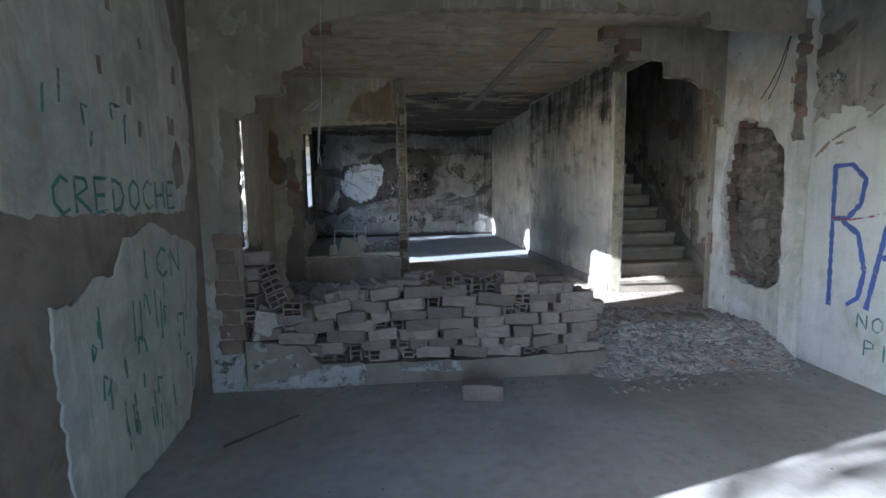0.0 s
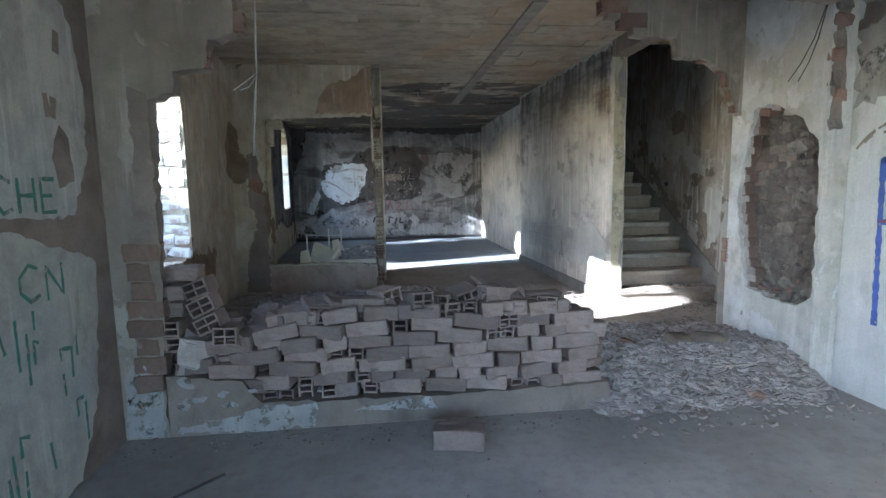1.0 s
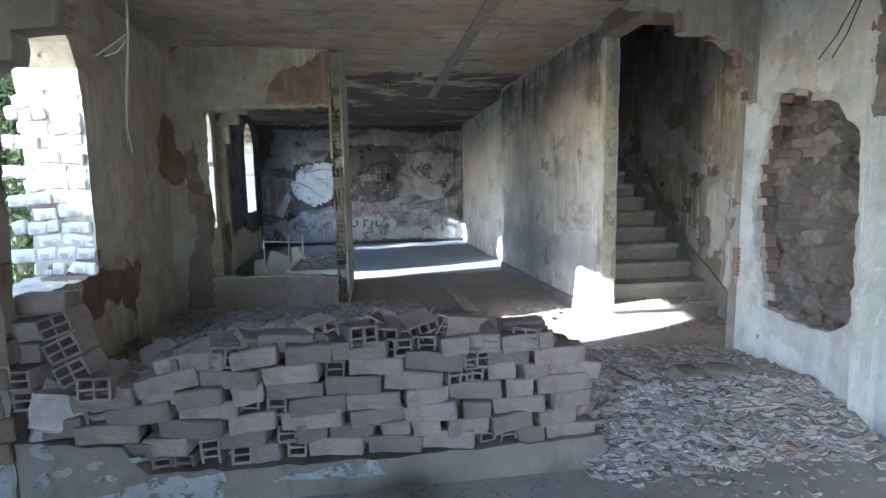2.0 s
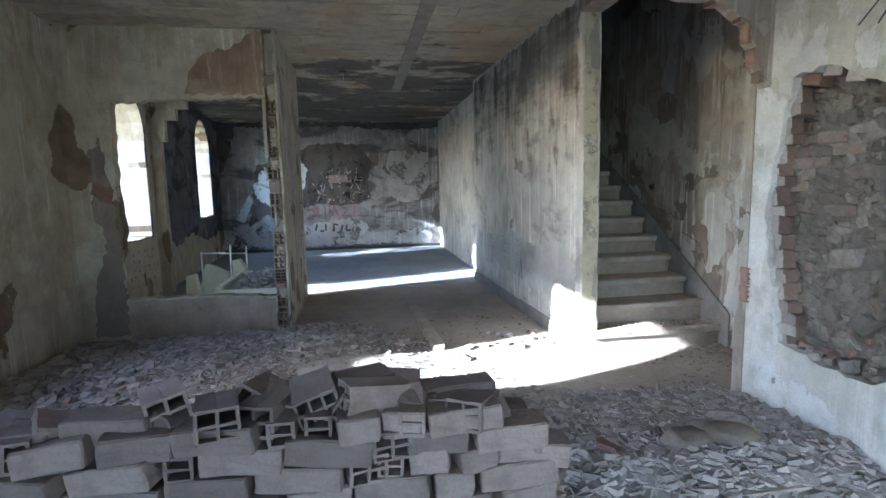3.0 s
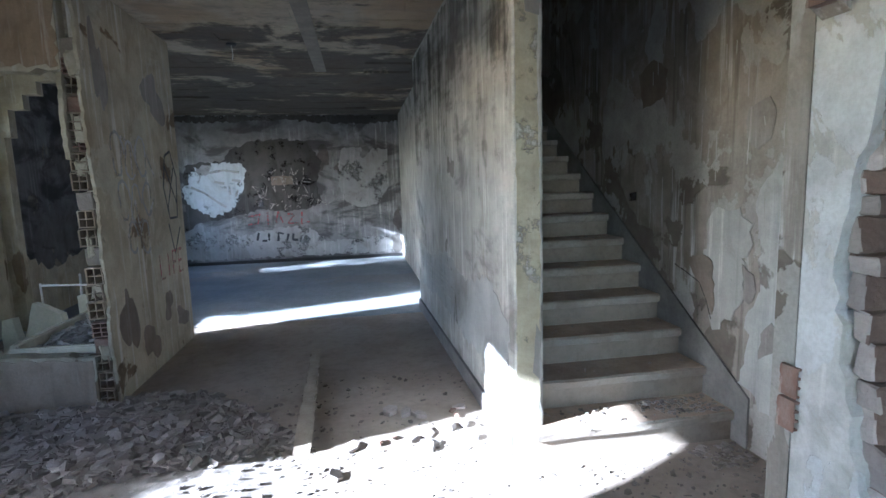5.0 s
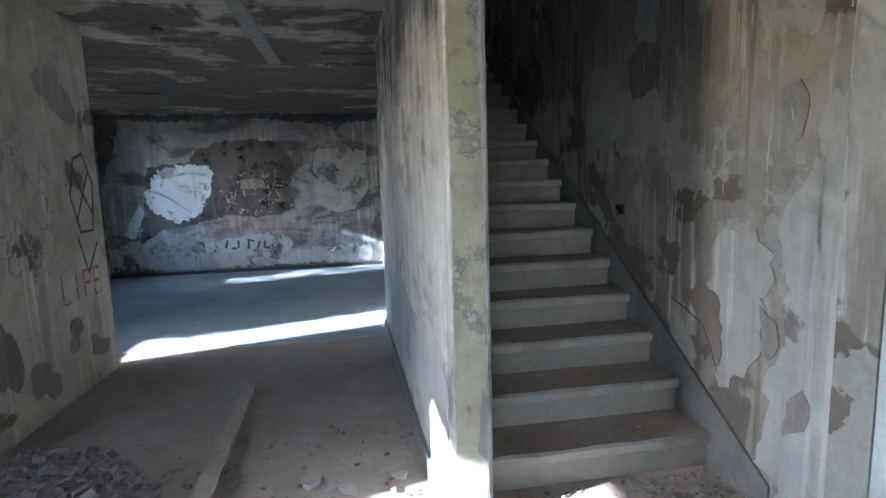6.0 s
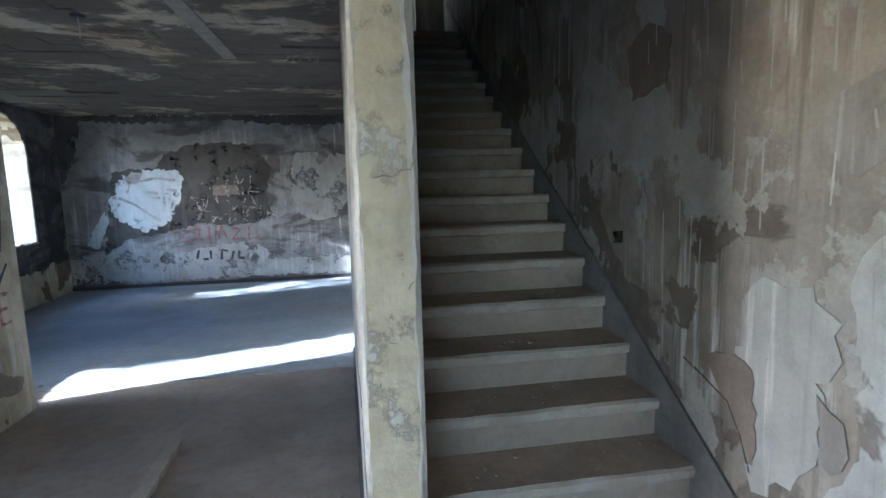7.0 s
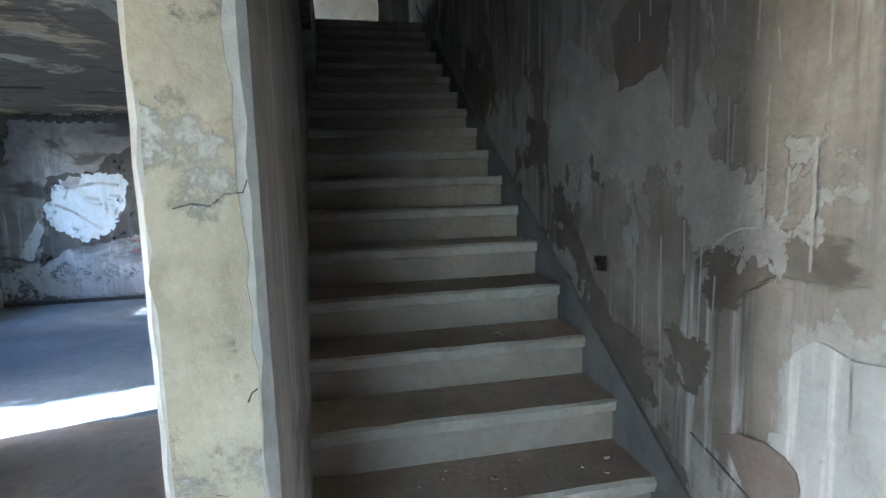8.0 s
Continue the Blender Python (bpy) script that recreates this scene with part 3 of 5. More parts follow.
wf = thing("wall_west_front")
sheet("plaster_sheet", [(2.1, 3.08), (2.08, 1.44)] + [(2.47, 1.37), (2.67, 1.35), (2.92, 1.35), (3.23, 1.33), (3.57, 1.33), (3.88, 1.31), (4.11, 1.31), (4.28, 1.61), (4.31, 2.06), (4.25, 2.37), (4.11, 2.53)] + [(4.0, 3.08)],
      "x+", -1.164, 0.015, M_FRONT, wf, 0.018, 1, "pale painted plaster with green graffiti")
sheet("plaster_sheet", [(2.60, 0.96), (2.74, 0.93), (2.86, 0.97), (2.96, 1.03), (3.14, 1.01), (3.27, 1.20), (3.40, 1.21), (3.60, 1.26), (3.85, 1.16), (4.12, 1.10), (4.27, 1.02), (4.17, 0.26), (3.93, -0.17)] + [(3.5, -0.19), (2.72, -0.19), (2.62, 0.1), (2.6, 0.82)],
      "x+", -1.164, 0.015, M_FRONT, wf, 0.015, 2, "pale painted plaster with green graffiti")
sheet("plaster_sheet", [(-2.5, -0.19), (0.4, -0.19), (0.42, 3.08), (-2.5, 3.08)], "x+", -1.164, 0.015, M_FRONT, wf, 0.015, 3)
strokes("graffiti_word", word("CREDOCHE", 2.68, 1.36, 0.165, 0.17, 1, -0.003), "x", -1.161, 0.022, M_GREEN, wf, "green hand-painted letters", 1)
strokes("graffiti_word", word("ICN", 3.4, 0.93, 0.2, 0.18, 1, -0.02), "x", -1.161, 0.02, M_GREEN, wf, "faded green hand-painted letters", 2)
rnd = random.Random(5)
marks = []
for cu, cz in ((2.68, 1.8), (2.8, 1.86), (2.98, 1.78), (3.02, 1.68), (3.24, 1.84), (3.36, 1.72), (2.86, 0.62), (2.92, 0.4), (3.3, 0.52), (3.5, 0.2), (3.86, 0.55), (3.95, 0.2), (3.72, 0.02), (3.2, 0.1), (3.4, 0.72), (3.66, 0.6)):
    h = rnd.uniform(0.06, 0.17)
    marks.append([(cu, cz), (cu + rnd.uniform(-0.02, 0.03), cz + h), (cu + rnd.uniform(0.02, 0.1), cz + h * rnd.uniform(0.6, 1.0)), (cu + rnd.uniform(0, 0.1), cz + rnd.uniform(-0.02, 0.08))][:rnd.choice((2, 3, 4))])
for _ in range(22):
    cu, cz = rnd.uniform(2.75, 4.05), rnd.uniform(0.1, 0.9)
    marks.append([(cu, cz), (cu + rnd.uniform(-0.012, 0.012), cz - rnd.uniform(0.06, 0.26))])
strokes("graffiti_marks", marks, "x", -1.161, 0.02, M_GREEN, wf, "faded green paint marks", 3)
strokes("gouges", [[(u, z), (u + rnd.uniform(-0.02, 0.02), z - rnd.uniform(0.04, 0.12))] for u, z in ((3.62, 2.36), (3.16, 2.15), (3.45, 2.05), (3.55, 1.87), (3.95, 1.95), (4.02, 1.94), (4.1, 2.3), (3.3, 2.5))],
        "x", -1.161, 0.05, M_BARE, wf, "holes knocked in the plaster", 4)
sheet("bare_patch", [(3.96, 1.62), (4.05, 1.8), (4.12, 1.74), (4.14, 1.5), (4.0, 1.46)], "x+", -1.162, 0.003, M_BARE, wf, 0.01, 6)

we = thing("wall_east_front")
strokes("graffiti_letter", [[(4.28, 1.58), (4.27, 1.1), (4.25, 0.38)], [(4.29, 1.57), (4.12, 1.58), (3.99, 1.46), (4.02, 1.26), (4.13, 1.14), (4.26, 1.13)],
                            [(4.2, 1.13), (4.02, 1.02), (3.94, 0.72), (3.98, 0.5), (4.08, 0.42)]], "x", 4.066, 0.045, M_BLUE, we, "blue spray-painted letter B", 5)
strokes("graffiti_letter", [[(3.9, 0.42), (3.78, 1.1), (3.66, 1.5), (3.56, 1.0), (3.46, 0.4)], [(3.8, 0.85), (3.55, 0.9)]], "x", 4.066, 0.045, M_BLUE, we, "blue spray-painted letter A", 6)
strokes("graffiti_stroke", [[(4.28, 1.14), (4.1, 1.13), (3.9, 1.17), (3.7, 1.22)]], "x", 4.064, 0.02, M_REDS, we, "thin red paint stroke", 7)
strokes("graffiti_word", word("NO", 3.97, 0.26, 0.13, 0.12, -1), "x", 4.066, 0.016, M_GREEN, we, "small green letters", 8)
strokes("graffiti_word", word("PI", 3.89, 0.05, 0.13, 0.13, -1), "x", 4.066, 0.016, M_GREEN, we, "small green letters", 9)
M_EASTUP = plaster("grey_stained_plaster", (0.27, 0.265, 0.25), (0.34, 0.335, 0.315), (0.2, 0.175, 0.15), 0.64, 0.5, grime=0.5, seed=22, fade=0.4, fade_scale=2.4)
sheet("grey_stain", [(4.55, 3.08), (4.55, 1.95), (4.2, 2.05), (3.8, 1.95), (3.4, 2.1), (2.6, 1.9), (1.5, 2.0), (1.5, 3.08)], "x-", 4.067, 0.002, M_EASTUP, we, 0.04, 71, "grey stained upper plaster")
strokes("scratches", [[(4.5, 1.66), (4.42, 1.74), (4.36, 1.78)], [(4.44, 1.7), (4.38, 1.75)], [(4.34, 1.79), (4.24, 1.84), (4.12, 1.88)], [(4.02, 1.94), (3.9, 2.02)], [(4.3, 1.76), (4.22, 1.77)]],
        "x", 4.066, 0.022, M_PIER, we, "scratches in the whitewash", 10)

wn_ = thing("wall_north")
sheet("soot_patch", [(-0.32, 2.13), (-0.10, 2.38), (0.30, 2.53), (0.89, 2.57), (1.39, 2.51), (1.67, 2.09), (1.54, 1.67), (1.61, 1.24), (1.29, 1.09), (0.88, 1.05), (0.38, 1.13), (0.03, 1.03), (-0.42, 0.95), (-0.82, 0.91), (-1.28, 0.62), (-1.18, 1.13), (-1.04, 2.05), (-0.68, 2.12)], "y", 15.233, 0.004, M_SOOT, wn_, 0.03, 11, "black soot patch")
sheet("white_patch", [(-1.16, 1.54), (-0.98, 1.69), (-0.91, 1.94), (-0.69, 2.07), (-0.32, 2.11), (0.07, 2.07), (0.15, 1.92), (0.07, 1.56), (-0.10, 1.25), (-0.26, 1.10), (-0.52, 1.00), (-0.75, 1.07), (-0.98, 1.21), (-1.10, 1.39)], "y", 15.228, 0.004, M_WHITE, wn_, 0.04, 12, "flaked white paint blot")
sheet("white_patch", [(-1.20, 1.39), (-1.37, 1.14), (-1.54, 0.79), (-1.36, 0.73), (-1.24, 0.98), (-1.15, 1.19)], "y", 15.228, 0.004, M_WHITE, wn_, 0.02, 13, "flaked white paint blot")
strokes("blot_marks", [[(-0.95, 1.62), (-0.7, 1.5), (-0.45, 1.3), (-0.3, 1.2)], [(-0.5, 1.72), (-0.3, 1.68)], [(-0.15, 1.75), (0.02, 1.72)], [(-0.22, 1.62), (-0.2, 1.45)], [(-0.6, 1.9), (-0.3, 1.95), (0.0, 1.9)], [(-0.1, 1.4), (-0.05, 1.55)]],
        "y", 15.222, 0.05, M_DULLWHITE, wn_, "grey smears in the white blot", 19)
sheet("grey_patch", [(2.10, 2.35), (2.50, 2.37), (2.51, 2.13), (2.73, 2.34), (3.05, 2.33), (3.01, 1.47), (2.77, 1.15), (2.45, 1.10), (2.14, 1.22), (2.00, 1.55), (1.99, 1.98)] , "y", 15.23, 0.004, M_DULLWHITE, wn_, 0.02, 14, "dull white paint patch")
sheet("pale_band", [(-1.85, 0.12), (3.38, 0.1), (3.38, 0.5), (2.6, 0.45), (1.7, 0.4), (1.3, 0.75), (0.6, 0.72), (0.0, 0.6), (-0.9, 0.72), (-1.4, 0.64), (-1.85, 0.55)], "y", 15.236, 0.003, M_DULLWHITE, wn_, 0.03, 15, "paler lower part of the wall")
sheet("soot_patch", [(-1.9, 1.7), (-1.6, 2.3), (-1.45, 2.95), (-0.5, 2.9), (0.9, 2.95), (2.2, 2.85), (3.38, 2.9), (3.38, 3.04), (-1.9, 3.04)], "y", 15.234, 0.003, M_SOOT, wn_, 0.03, 16, "black soot band under the ceiling")
strokes("graffiti_bars", [[(0.26, 0.48), (0.3, 0.64)], [(0.36, 0.47), (0.46, 0.47)], [(0.5, 0.47), (0.5, 0.63)], [(0.68, 0.45), (0.7, 0.63), (0.8, 0.6)], [(0.86, 0.46), (0.9, 0.6)], [(1.0, 0.6), (0.98, 0.47), (1.09, 0.46)]],
        "y", 15.224, 0.045, M_BLACK, wn_, "short black painted bars", 11)
strokes("graffiti_bars", [[(0.12, 0.98), (0.35, 1.03), (0.3, 0.84), (0.1, 0.82)], [(0.5, 1.06), (0.5, 0.8)], [(0.66, 0.84), (0.72, 1.08), (0.8, 0.84)], [(0.9, 1.02), (1.05, 1.0), (0.9, 0.82), (1.12, 0.82)], [(1.2, 1.05), (1.18, 0.8), (1.35, 0.84)]],
        "y", 15.224, 0.034, M_REDS, wn_, "faded red painted strokes", 12)
rnd = random.Random(9)
strokes("scratches", [[(u, z), (u + rnd.uniform(-0.08, 0.1), z + rnd.uniform(-0.15, 0.15)), (u + rnd.uniform(-0.02, 0.2), z + rnd.uniform(-0.05, 0.1))] for u, z in
                      [(rnd.uniform(0.3, 1.7), rnd.uniform(1.15, 1.9)) for _ in range(46)]], "y", 15.224, 0.014, M_SCRATCH, wn_, "pale scratched scribbles", 13)
sheet("clay_patch", [(0.62, 1.62), (1.05, 1.62), (1.05, 1.8), (0.62, 1.8)], "y", 15.226, 0.004, M_BARE, wn_, 0.01, 17)

# yellowed coat left on the pier between its chipped edges
pw = thing("wall_passage")
sheet("pier_coat", [(3.212, -0.1), (3.345, -0.1), (3.338, 0.6), (3.35, 1.1), (3.34, 1.7), (3.333, 2.3), (3.345, 3.02), (3.215, 3.02), (3.216, 2.0), (3.21, 1.2)], "y", 6.7385, 0.002, M_OCHRE, pw, 0.006, 41, "yellowed plaster coat")
sheet("bare_patch", [(3.27, 2.42), (3.345, 2.4), (3.35, 2.62), (3.31, 2.8), (3.25, 2.66)], "y", 6.7365, 0.002, M_UNDER, pw, 0.006, 42)
sheet("bare_patch", [(3.3, 0.5), (3.35, 0.45), (3.35, 0.72), (3.32, 0.78)], "y", 6.7365, 0.002, M_UNDER, pw, 0.006, 43)
strokes("cracks", [[(3.25, 1.722), (3.275, 1.728), (3.3, 1.724), (3.32, 1.74), (3.345, 1.742), (3.352, 1.76)], [(3.275, 1.29), (3.29, 1.286), (3.3, 1.29)], [(3.245, 1.172), (3.247, 1.18)], [(3.33, 1.43), (3.336, 1.444), (3.345, 1.45)]], "y", 6.7345, 0.003, M_CRACK, pw, "fine cracks", 44)
def smoke_mat():
    """Smoke deposit that ran down the wall in streaks, thick under the ceiling and along the block courses."""
    m, t, p = nodes_of("smoke_stain")
    k = Net(t)
    sep = k.n("ShaderNodeSeparateXYZ")
    k.link(k.coords(), sep.inputs[0])
    runs = k.noise(k.coords((3.4, 3.4, 0.45), (1, 4, 2)), 1.7, 9, 0.68, 0.2)
    courses = k.noise(k.coords((1.0, 1.0, 5.5), (3, 1, 6)), 1.3, 9, 0.7, 0.3)
    blots = k.noise(k.coords(loc=(7, 2, 5)), 1.6, 10, 0.7, 0.3)
    amount = k.math('ADD', k.math('ADD', k.math('MULTIPLY', runs, 0.5), k.math('MULTIPLY', courses, 0.3)), k.math('MULTIPLY', blots, 0.35))
    amount = k.math('ADD', amount, k.ramp(sep.outputs["Z"], 0.9, 3.0, -0.12, 0.06))
    k.link(k.ramp(amount, 0.54, 0.72, 0.0, 0.48), p.inputs["Alpha"])
    k.link(k.mix(k.ramp(blots, 0.4, 0.6), (0.13, 0.12, 0.105), (0.21, 0.195, 0.165)), p.inputs["Base Color"])
    p.inputs["Roughness"].default_value = 0.95
    p.inputs["Specular IOR Level"].default_value = 0.2
    return m


M_SMOKE = smoke_mat()
def side_sheet(outline, seed, off, mat, label=""):
    """A thin stain on the slanting west face of the passage wall."""
    pts = rag(outline + [outline[0]], 0.03, 0.06, seed)[:-1]
    a = Vector((-0.026, 1, 0)).normalized()
    prism("smoke_stain", [(u - 6.74, z) for u, z in pts], [], (3.2 - off, 6.74, 0), a, (0.003, 0, 0), mat, pw, label)
side_sheet([(6.8, 3.0), (6.8, 0.5), (10.35, 0.5), (10.35, 3.0)], 51, 0.006, M_SMOKE, "dark smoke stain with runs")
side_sheet([(6.85, 0.75), (7.3, 0.95), (7.9, 0.8), (8.6, 0.95), (9.5, 0.8), (10.3, 0.9), (10.3, 0.35), (9.0, 0.45), (7.9, 0.35), (6.85, 0.4)], 54, 0.003, M_SKIM, "paler coat low on the wall")
# passage wall side graffiti
wp = thing("wall_closet")
strokes("graffiti_bars", [[(8.5, 1.7), (8.55, 2.0), (8.7, 1.95), (8.7, 1.7)], [(8.8, 1.7), (8.82, 2.0)], [(8.95, 1.6), (9.0, 1.9), (9.15, 1.7)], [(8.5, 1.2), (8.7, 1.5), (8.75, 1.2)], [(8.9, 1.3), (9.1, 1.5)]],
        "x", 0.573, 0.03, M_SCRATCH, wp, "pale chalky strokes", 14)
strokes("graffiti_bars", [[(9.45, 1.9), (9.35, 1.6), (9.45, 1.3), (9.65, 1.3), (9.72, 1.7), (9.6, 1.95), (9.45, 1.9)], [(9.42, 1.4), (9.66, 1.8)], [(9.42, 1.8), (9.68, 1.42)], [(9.4, 1.25), (9.5, 0.95), (9.7, 1.2)]],
        "x", 0.573, 0.025, M_BLACK, wp, "thin black scrawl", 15)
strokes("graffiti_word", word("LIFE", 9.08, 0.76, 0.16, 0.22), "x", 0.5745, 0.026, M_REDS, wp, "faded red painted letters", 16)
loops = []
for cy, cz, r in ((8.46, 1.86, 0.13), (8.68, 1.82, 0.12), (8.9, 1.86, 0.13), (8.5, 1.5, 0.12), (8.72, 1.46, 0.13), (8.95, 1.5, 0.11), (8.6, 1.2, 0.1), (8.84, 1.18, 0.11)):
    loops.append([(cy + r * (0.8 + 0.2 * math.sin(3 * a + cy * 9)) * math.cos(a), cz + 1.3 * r * math.sin(a)) for a in [0.55 * k for k in range(11)]])
strokes("graffiti_loops", loops, "x", 0.5745, 0.026, M_DULLWHITE, wp, "pale spray-painted loops", 20)
for k, (cy, cz, ry, rz) in enumerate(((8.38, 0.55, 0.12, 0.28), (8.75, 0.28, 0.16, 0.14), (9.2, 0.5, 0.1, 0.12), (9.55, 0.3, 0.14, 0.1), (9.3, 2.4, 0.22, 0.2), (8.3, 2.45, 0.09, 0.3))):
    prism("bare_patch", blob(cy, cz, ry, rz, 0.3, 26, 60 + k), [], (0.574, 0, 0), (0, 1, 0), (-0.002, 0, 0), M_BARE if k < 4 else M_UNDER, wp)

# stair wall: sheets of paler limewash still hanging on
ws = thing("wall_east_stair")
sheet("limewash_sheet", [(6.96, 1.29), (6.89, 1.37), (6.70, 1.38), (6.59, 1.30), (6.59, 1.18), (6.67, 1.09), (6.65, 0.84), (6.73, 0.71), (6.89, 0.61), (6.90, 0.83), (7.00, 1.04)], "x-", 4.515, 0.008, M_SKIM, ws, 0.04, 21, "flaking pale limewash")
sheet("limewash_sheet", [(6.56, 1.47), (6.45, 1.62), (6.34, 1.7), (5.95, 1.75), (5.76, 1.5), (5.76, 0.3), (6.3, 0.22), (6.66, 0.36), (6.61, 0.49), (6.6, 0.8), (6.52, 0.93), (6.55, 1.1)], "x-", 4.5135, 0.008, M_LIME, ws, 0.03, 23, "flaking pale limewash")
sheet("bare_patch", [(6.52, 1.96), (6.48, 1.9), (6.5, 1.74), (6.58, 1.69), (6.67, 1.77), (6.66, 1.92)], "x-", 4.512, 0.004, M_UNDER, ws, 0.015, 27, "grey undercoat where the paint fell")
sheet("bare_patch", [(6.66, 1.06), (6.57, 1.01), (6.55, 0.92), (6.6, 0.84), (6.64, 0.86)], "x-", 4.511, 0.004, M_UNDER, ws, 0.012, 28, "grey undercoat where the paint fell")
sheet("bare_patch", [(6.5, 0.7), (6.43, 0.78), (6.39, 0.73), (6.41, 0.62), (6.51, 0.55)], "x-", 4.511, 0.004, M_UNDER, ws, 0.012, 29, "grey undercoat where the paint fell")
sheet("bare_patch", [(6.3, 1.45), (6.12, 1.5), (6.08, 1.2), (6.2, 1.0), (6.28, 1.15)], "x-", 4.511, 0.004, M_UNDER, ws, 0.015, 30, "grey undercoat where the paint fell")
sheet("bare_patch", [(7.15, 1.02), (7.0, 1.07), (6.91, 1.04), (6.88, 0.9), (6.89, 0.72), (7.0, 0.84), (7.08, 0.93)], "x-", 4.511, 0.004, M_BARE, ws, 0.015, 24, "bare brown patch")
sheet("bare_patch", [(7.79, 2.32), (7.60, 2.39), (7.43, 2.29), (7.46, 2.12), (7.73, 2.07)], "x-", 4.514, 0.004, M_BARE, ws, 0.015, 25, "bare brown patch")
strokes("cracks", [[(7.27, 0.97), (7.16, 0.94), (7.01, 0.89), (6.94, 0.79), (6.89, 0.68)]], "x", 4.504, 0.009, M_CRACK, ws, "dark cracks", 17)
sheet("socket_hole", [(7.88, 1.44), (7.79, 1.45), (7.79, 1.39), (7.88, 1.38)], "x-", 4.505, 0.004, M_CRACK, ws, 0.004, 26, "small dark hole")
rnd = random.Random(31)
runs = []
for _ in range(48):
    y = rnd.uniform(6.1, 7.6)
    z = rnd.uniform(1.2, 2.6)
    runs.append([(y, z), (y + rnd.uniform(-0.01, 0.01), z - rnd.uniform(0.05, 0.3))])
strokes("lime_runs", runs, "x", 4.507, 0.008, M_SKIM, ws, "white lime runs", 18)

rnd = random.Random(77)
holes_ = []
for r, z in enumerate((0.72, 0.62, 0.5, 0.42, 0.3)):
    for i in range(11):
        y = 8.5 + 0.17 * i + rnd.uniform(-0.04, 0.04)
        zz = z + rnd.uniform(-0.02, 0.02)
        holes_.append([(y, zz), (y + rnd.uniform(0.01, 0.03), zz - rnd.uniform(0.015, 0.04))])
bm = bmesh.new()
for (y0, z0), (y1, z1) in holes_:
    w = rnd.uniform(0.012, 0.022)
    bm.faces.new([bm.verts.new((WX(p) + 0.009, p, q)) for p, q in ((y0, z0), (y1, z1), (y1 + w, z1 + w), (y0 + w, z0 + w))])
part("nail_holes", bm, M_CRACK, thing("wall_west"), "rows of small holes in the plaster")
# cream coat, made paler to carry the glow beside the second window
M_CREAMWALL = plaster("lit_cream_plaster", (0.47, 0.42, 0.31), (0.54, 0.49, 0.375), (0.3, 0.25, 0.18), 0.64, 0.3, grime=0.35, seed=23)
ol = rag([(L(8.25), 0.02), (L(10.5), 0.02), (L(10.5), 1.75), (L(10.42), 2.7), (L(10.36), 2.7), (L(10.36), 0.86), (L(9.26), 0.86), (L(9.24), 1.6), (L(8.6), 1.4), (L(8.25), 1.5), (L(8.25), 0.02)], 0.012, 0.06, 94)[:-1]
y0, y1, z0, z1 = WINDOWS[1]
part("jamb_plaster", box_bm(WX(y1) - 0.4, WX(y1) - 0.01, y1 - 0.008, y1 + 0.01, z0, z1 - 0.6), M_EAST, thing("wall_west"), "white plastered window reveal")
y0, y1, z0, z1 = WINDOWS[2]
part("jamb_plaster", box_bm(WX(y1) - 0.4, WX(y1) - 0.01, y1 - 0.008, y1 + 0.01, z0, z1 - 0.6), M_EAST, thing("wall_west"), "white plastered window reveal")
prism("cream_coat", ol, [], (WX(4.46) + 0.006, 4.46, 0), aw, (-0.004, 0, 0), M_CREAMWALL, thing("wall_west"), "cream plaster paled as if lit, with rows of small holes")
M_SOOTWALL = plaster("sooty_wall", (0.12, 0.118, 0.12), (0.19, 0.185, 0.185), (0.3, 0.27, 0.2), 0.66, 0.5, (0.3, 0.29, 0.28), grime=0.5, seed=46, soot=0.75, soot_from=0.46, flakes=(0.6, 2.2, (0.28, 0.255, 0.2)))
y0, y1, z0, z1 = WINDOWS[2]
ol = [(L(10.7), H)] + rag([(L(10.7), H), (L(10.72), 2.2), (L(10.9), 1.5), (L(10.85), 0.9), (L(11.4), 0.6), (L(12.4), 0.75), (L(13.6), 0.5), (L(15.2), 0.6)], 0.04, 0.08, 93)[1:] + [(L(15.2), H)]
prism("soot_coat", ol, [arch(L(y0 - 0.03), L(y1 + 0.03), z0 - 0.03, z1 + 0.03)], (WX(4.46) + 0.006, 4.46, 0), aw, (-0.004, 0, 0), M_SOOTWALL, thing("wall_west"), "blue-black soot on the plaster round the window")
# orange-brown bare patch over the closet opening, chipped pier coats
pc = thing("partition_closet")
sheet("bare_patch", [(-0.3, 2.42), (0.44, 2.42), (0.44, 3.02), (0.3, 2.98), (0.16, 2.86), (-0.1, 2.8), (-0.25, 2.62)], "y", 8.055, 0.006, plaster("ochre_mortar", (0.27, 0.195, 0.13), (0.22, 0.16, 0.11), (0.31, 0.25, 0.18), 0.6, 0.4, grime=0.6, seed=15), pc, 0.02, 31, "bare ochre mortar")
sheet("bare_patch", [(-1.3, 0.05), (-0.99, 0.05), (-0.99, 0.45), (-1.0, 1.1), (-1.05, 1.6), (-1.1, 1.95), (-1.2, 1.9), (-1.22, 1.3), (-1.12, 1.0), (-1.25, 0.6)], "y", 8.055, 0.006, M_BARE, pc, 0.02, 32, "bare brown mortar")
sheet("grey_render", [(-0.99, 0.0), (0.43, 0.0), (0.43, 0.36), (-0.2, 0.4), (-0.97, 0.4)], "y", 8.053, 0.004, plaster("grey_brown_render", (0.32, 0.255, 0.195), (0.38, 0.31, 0.245), (0.4, 0.34, 0.27), 0.68, 0.4, grime=0.55, seed=45), pc, 0.01, 37, "dusty grey-brown cement render")
pf = thing("partition_front")
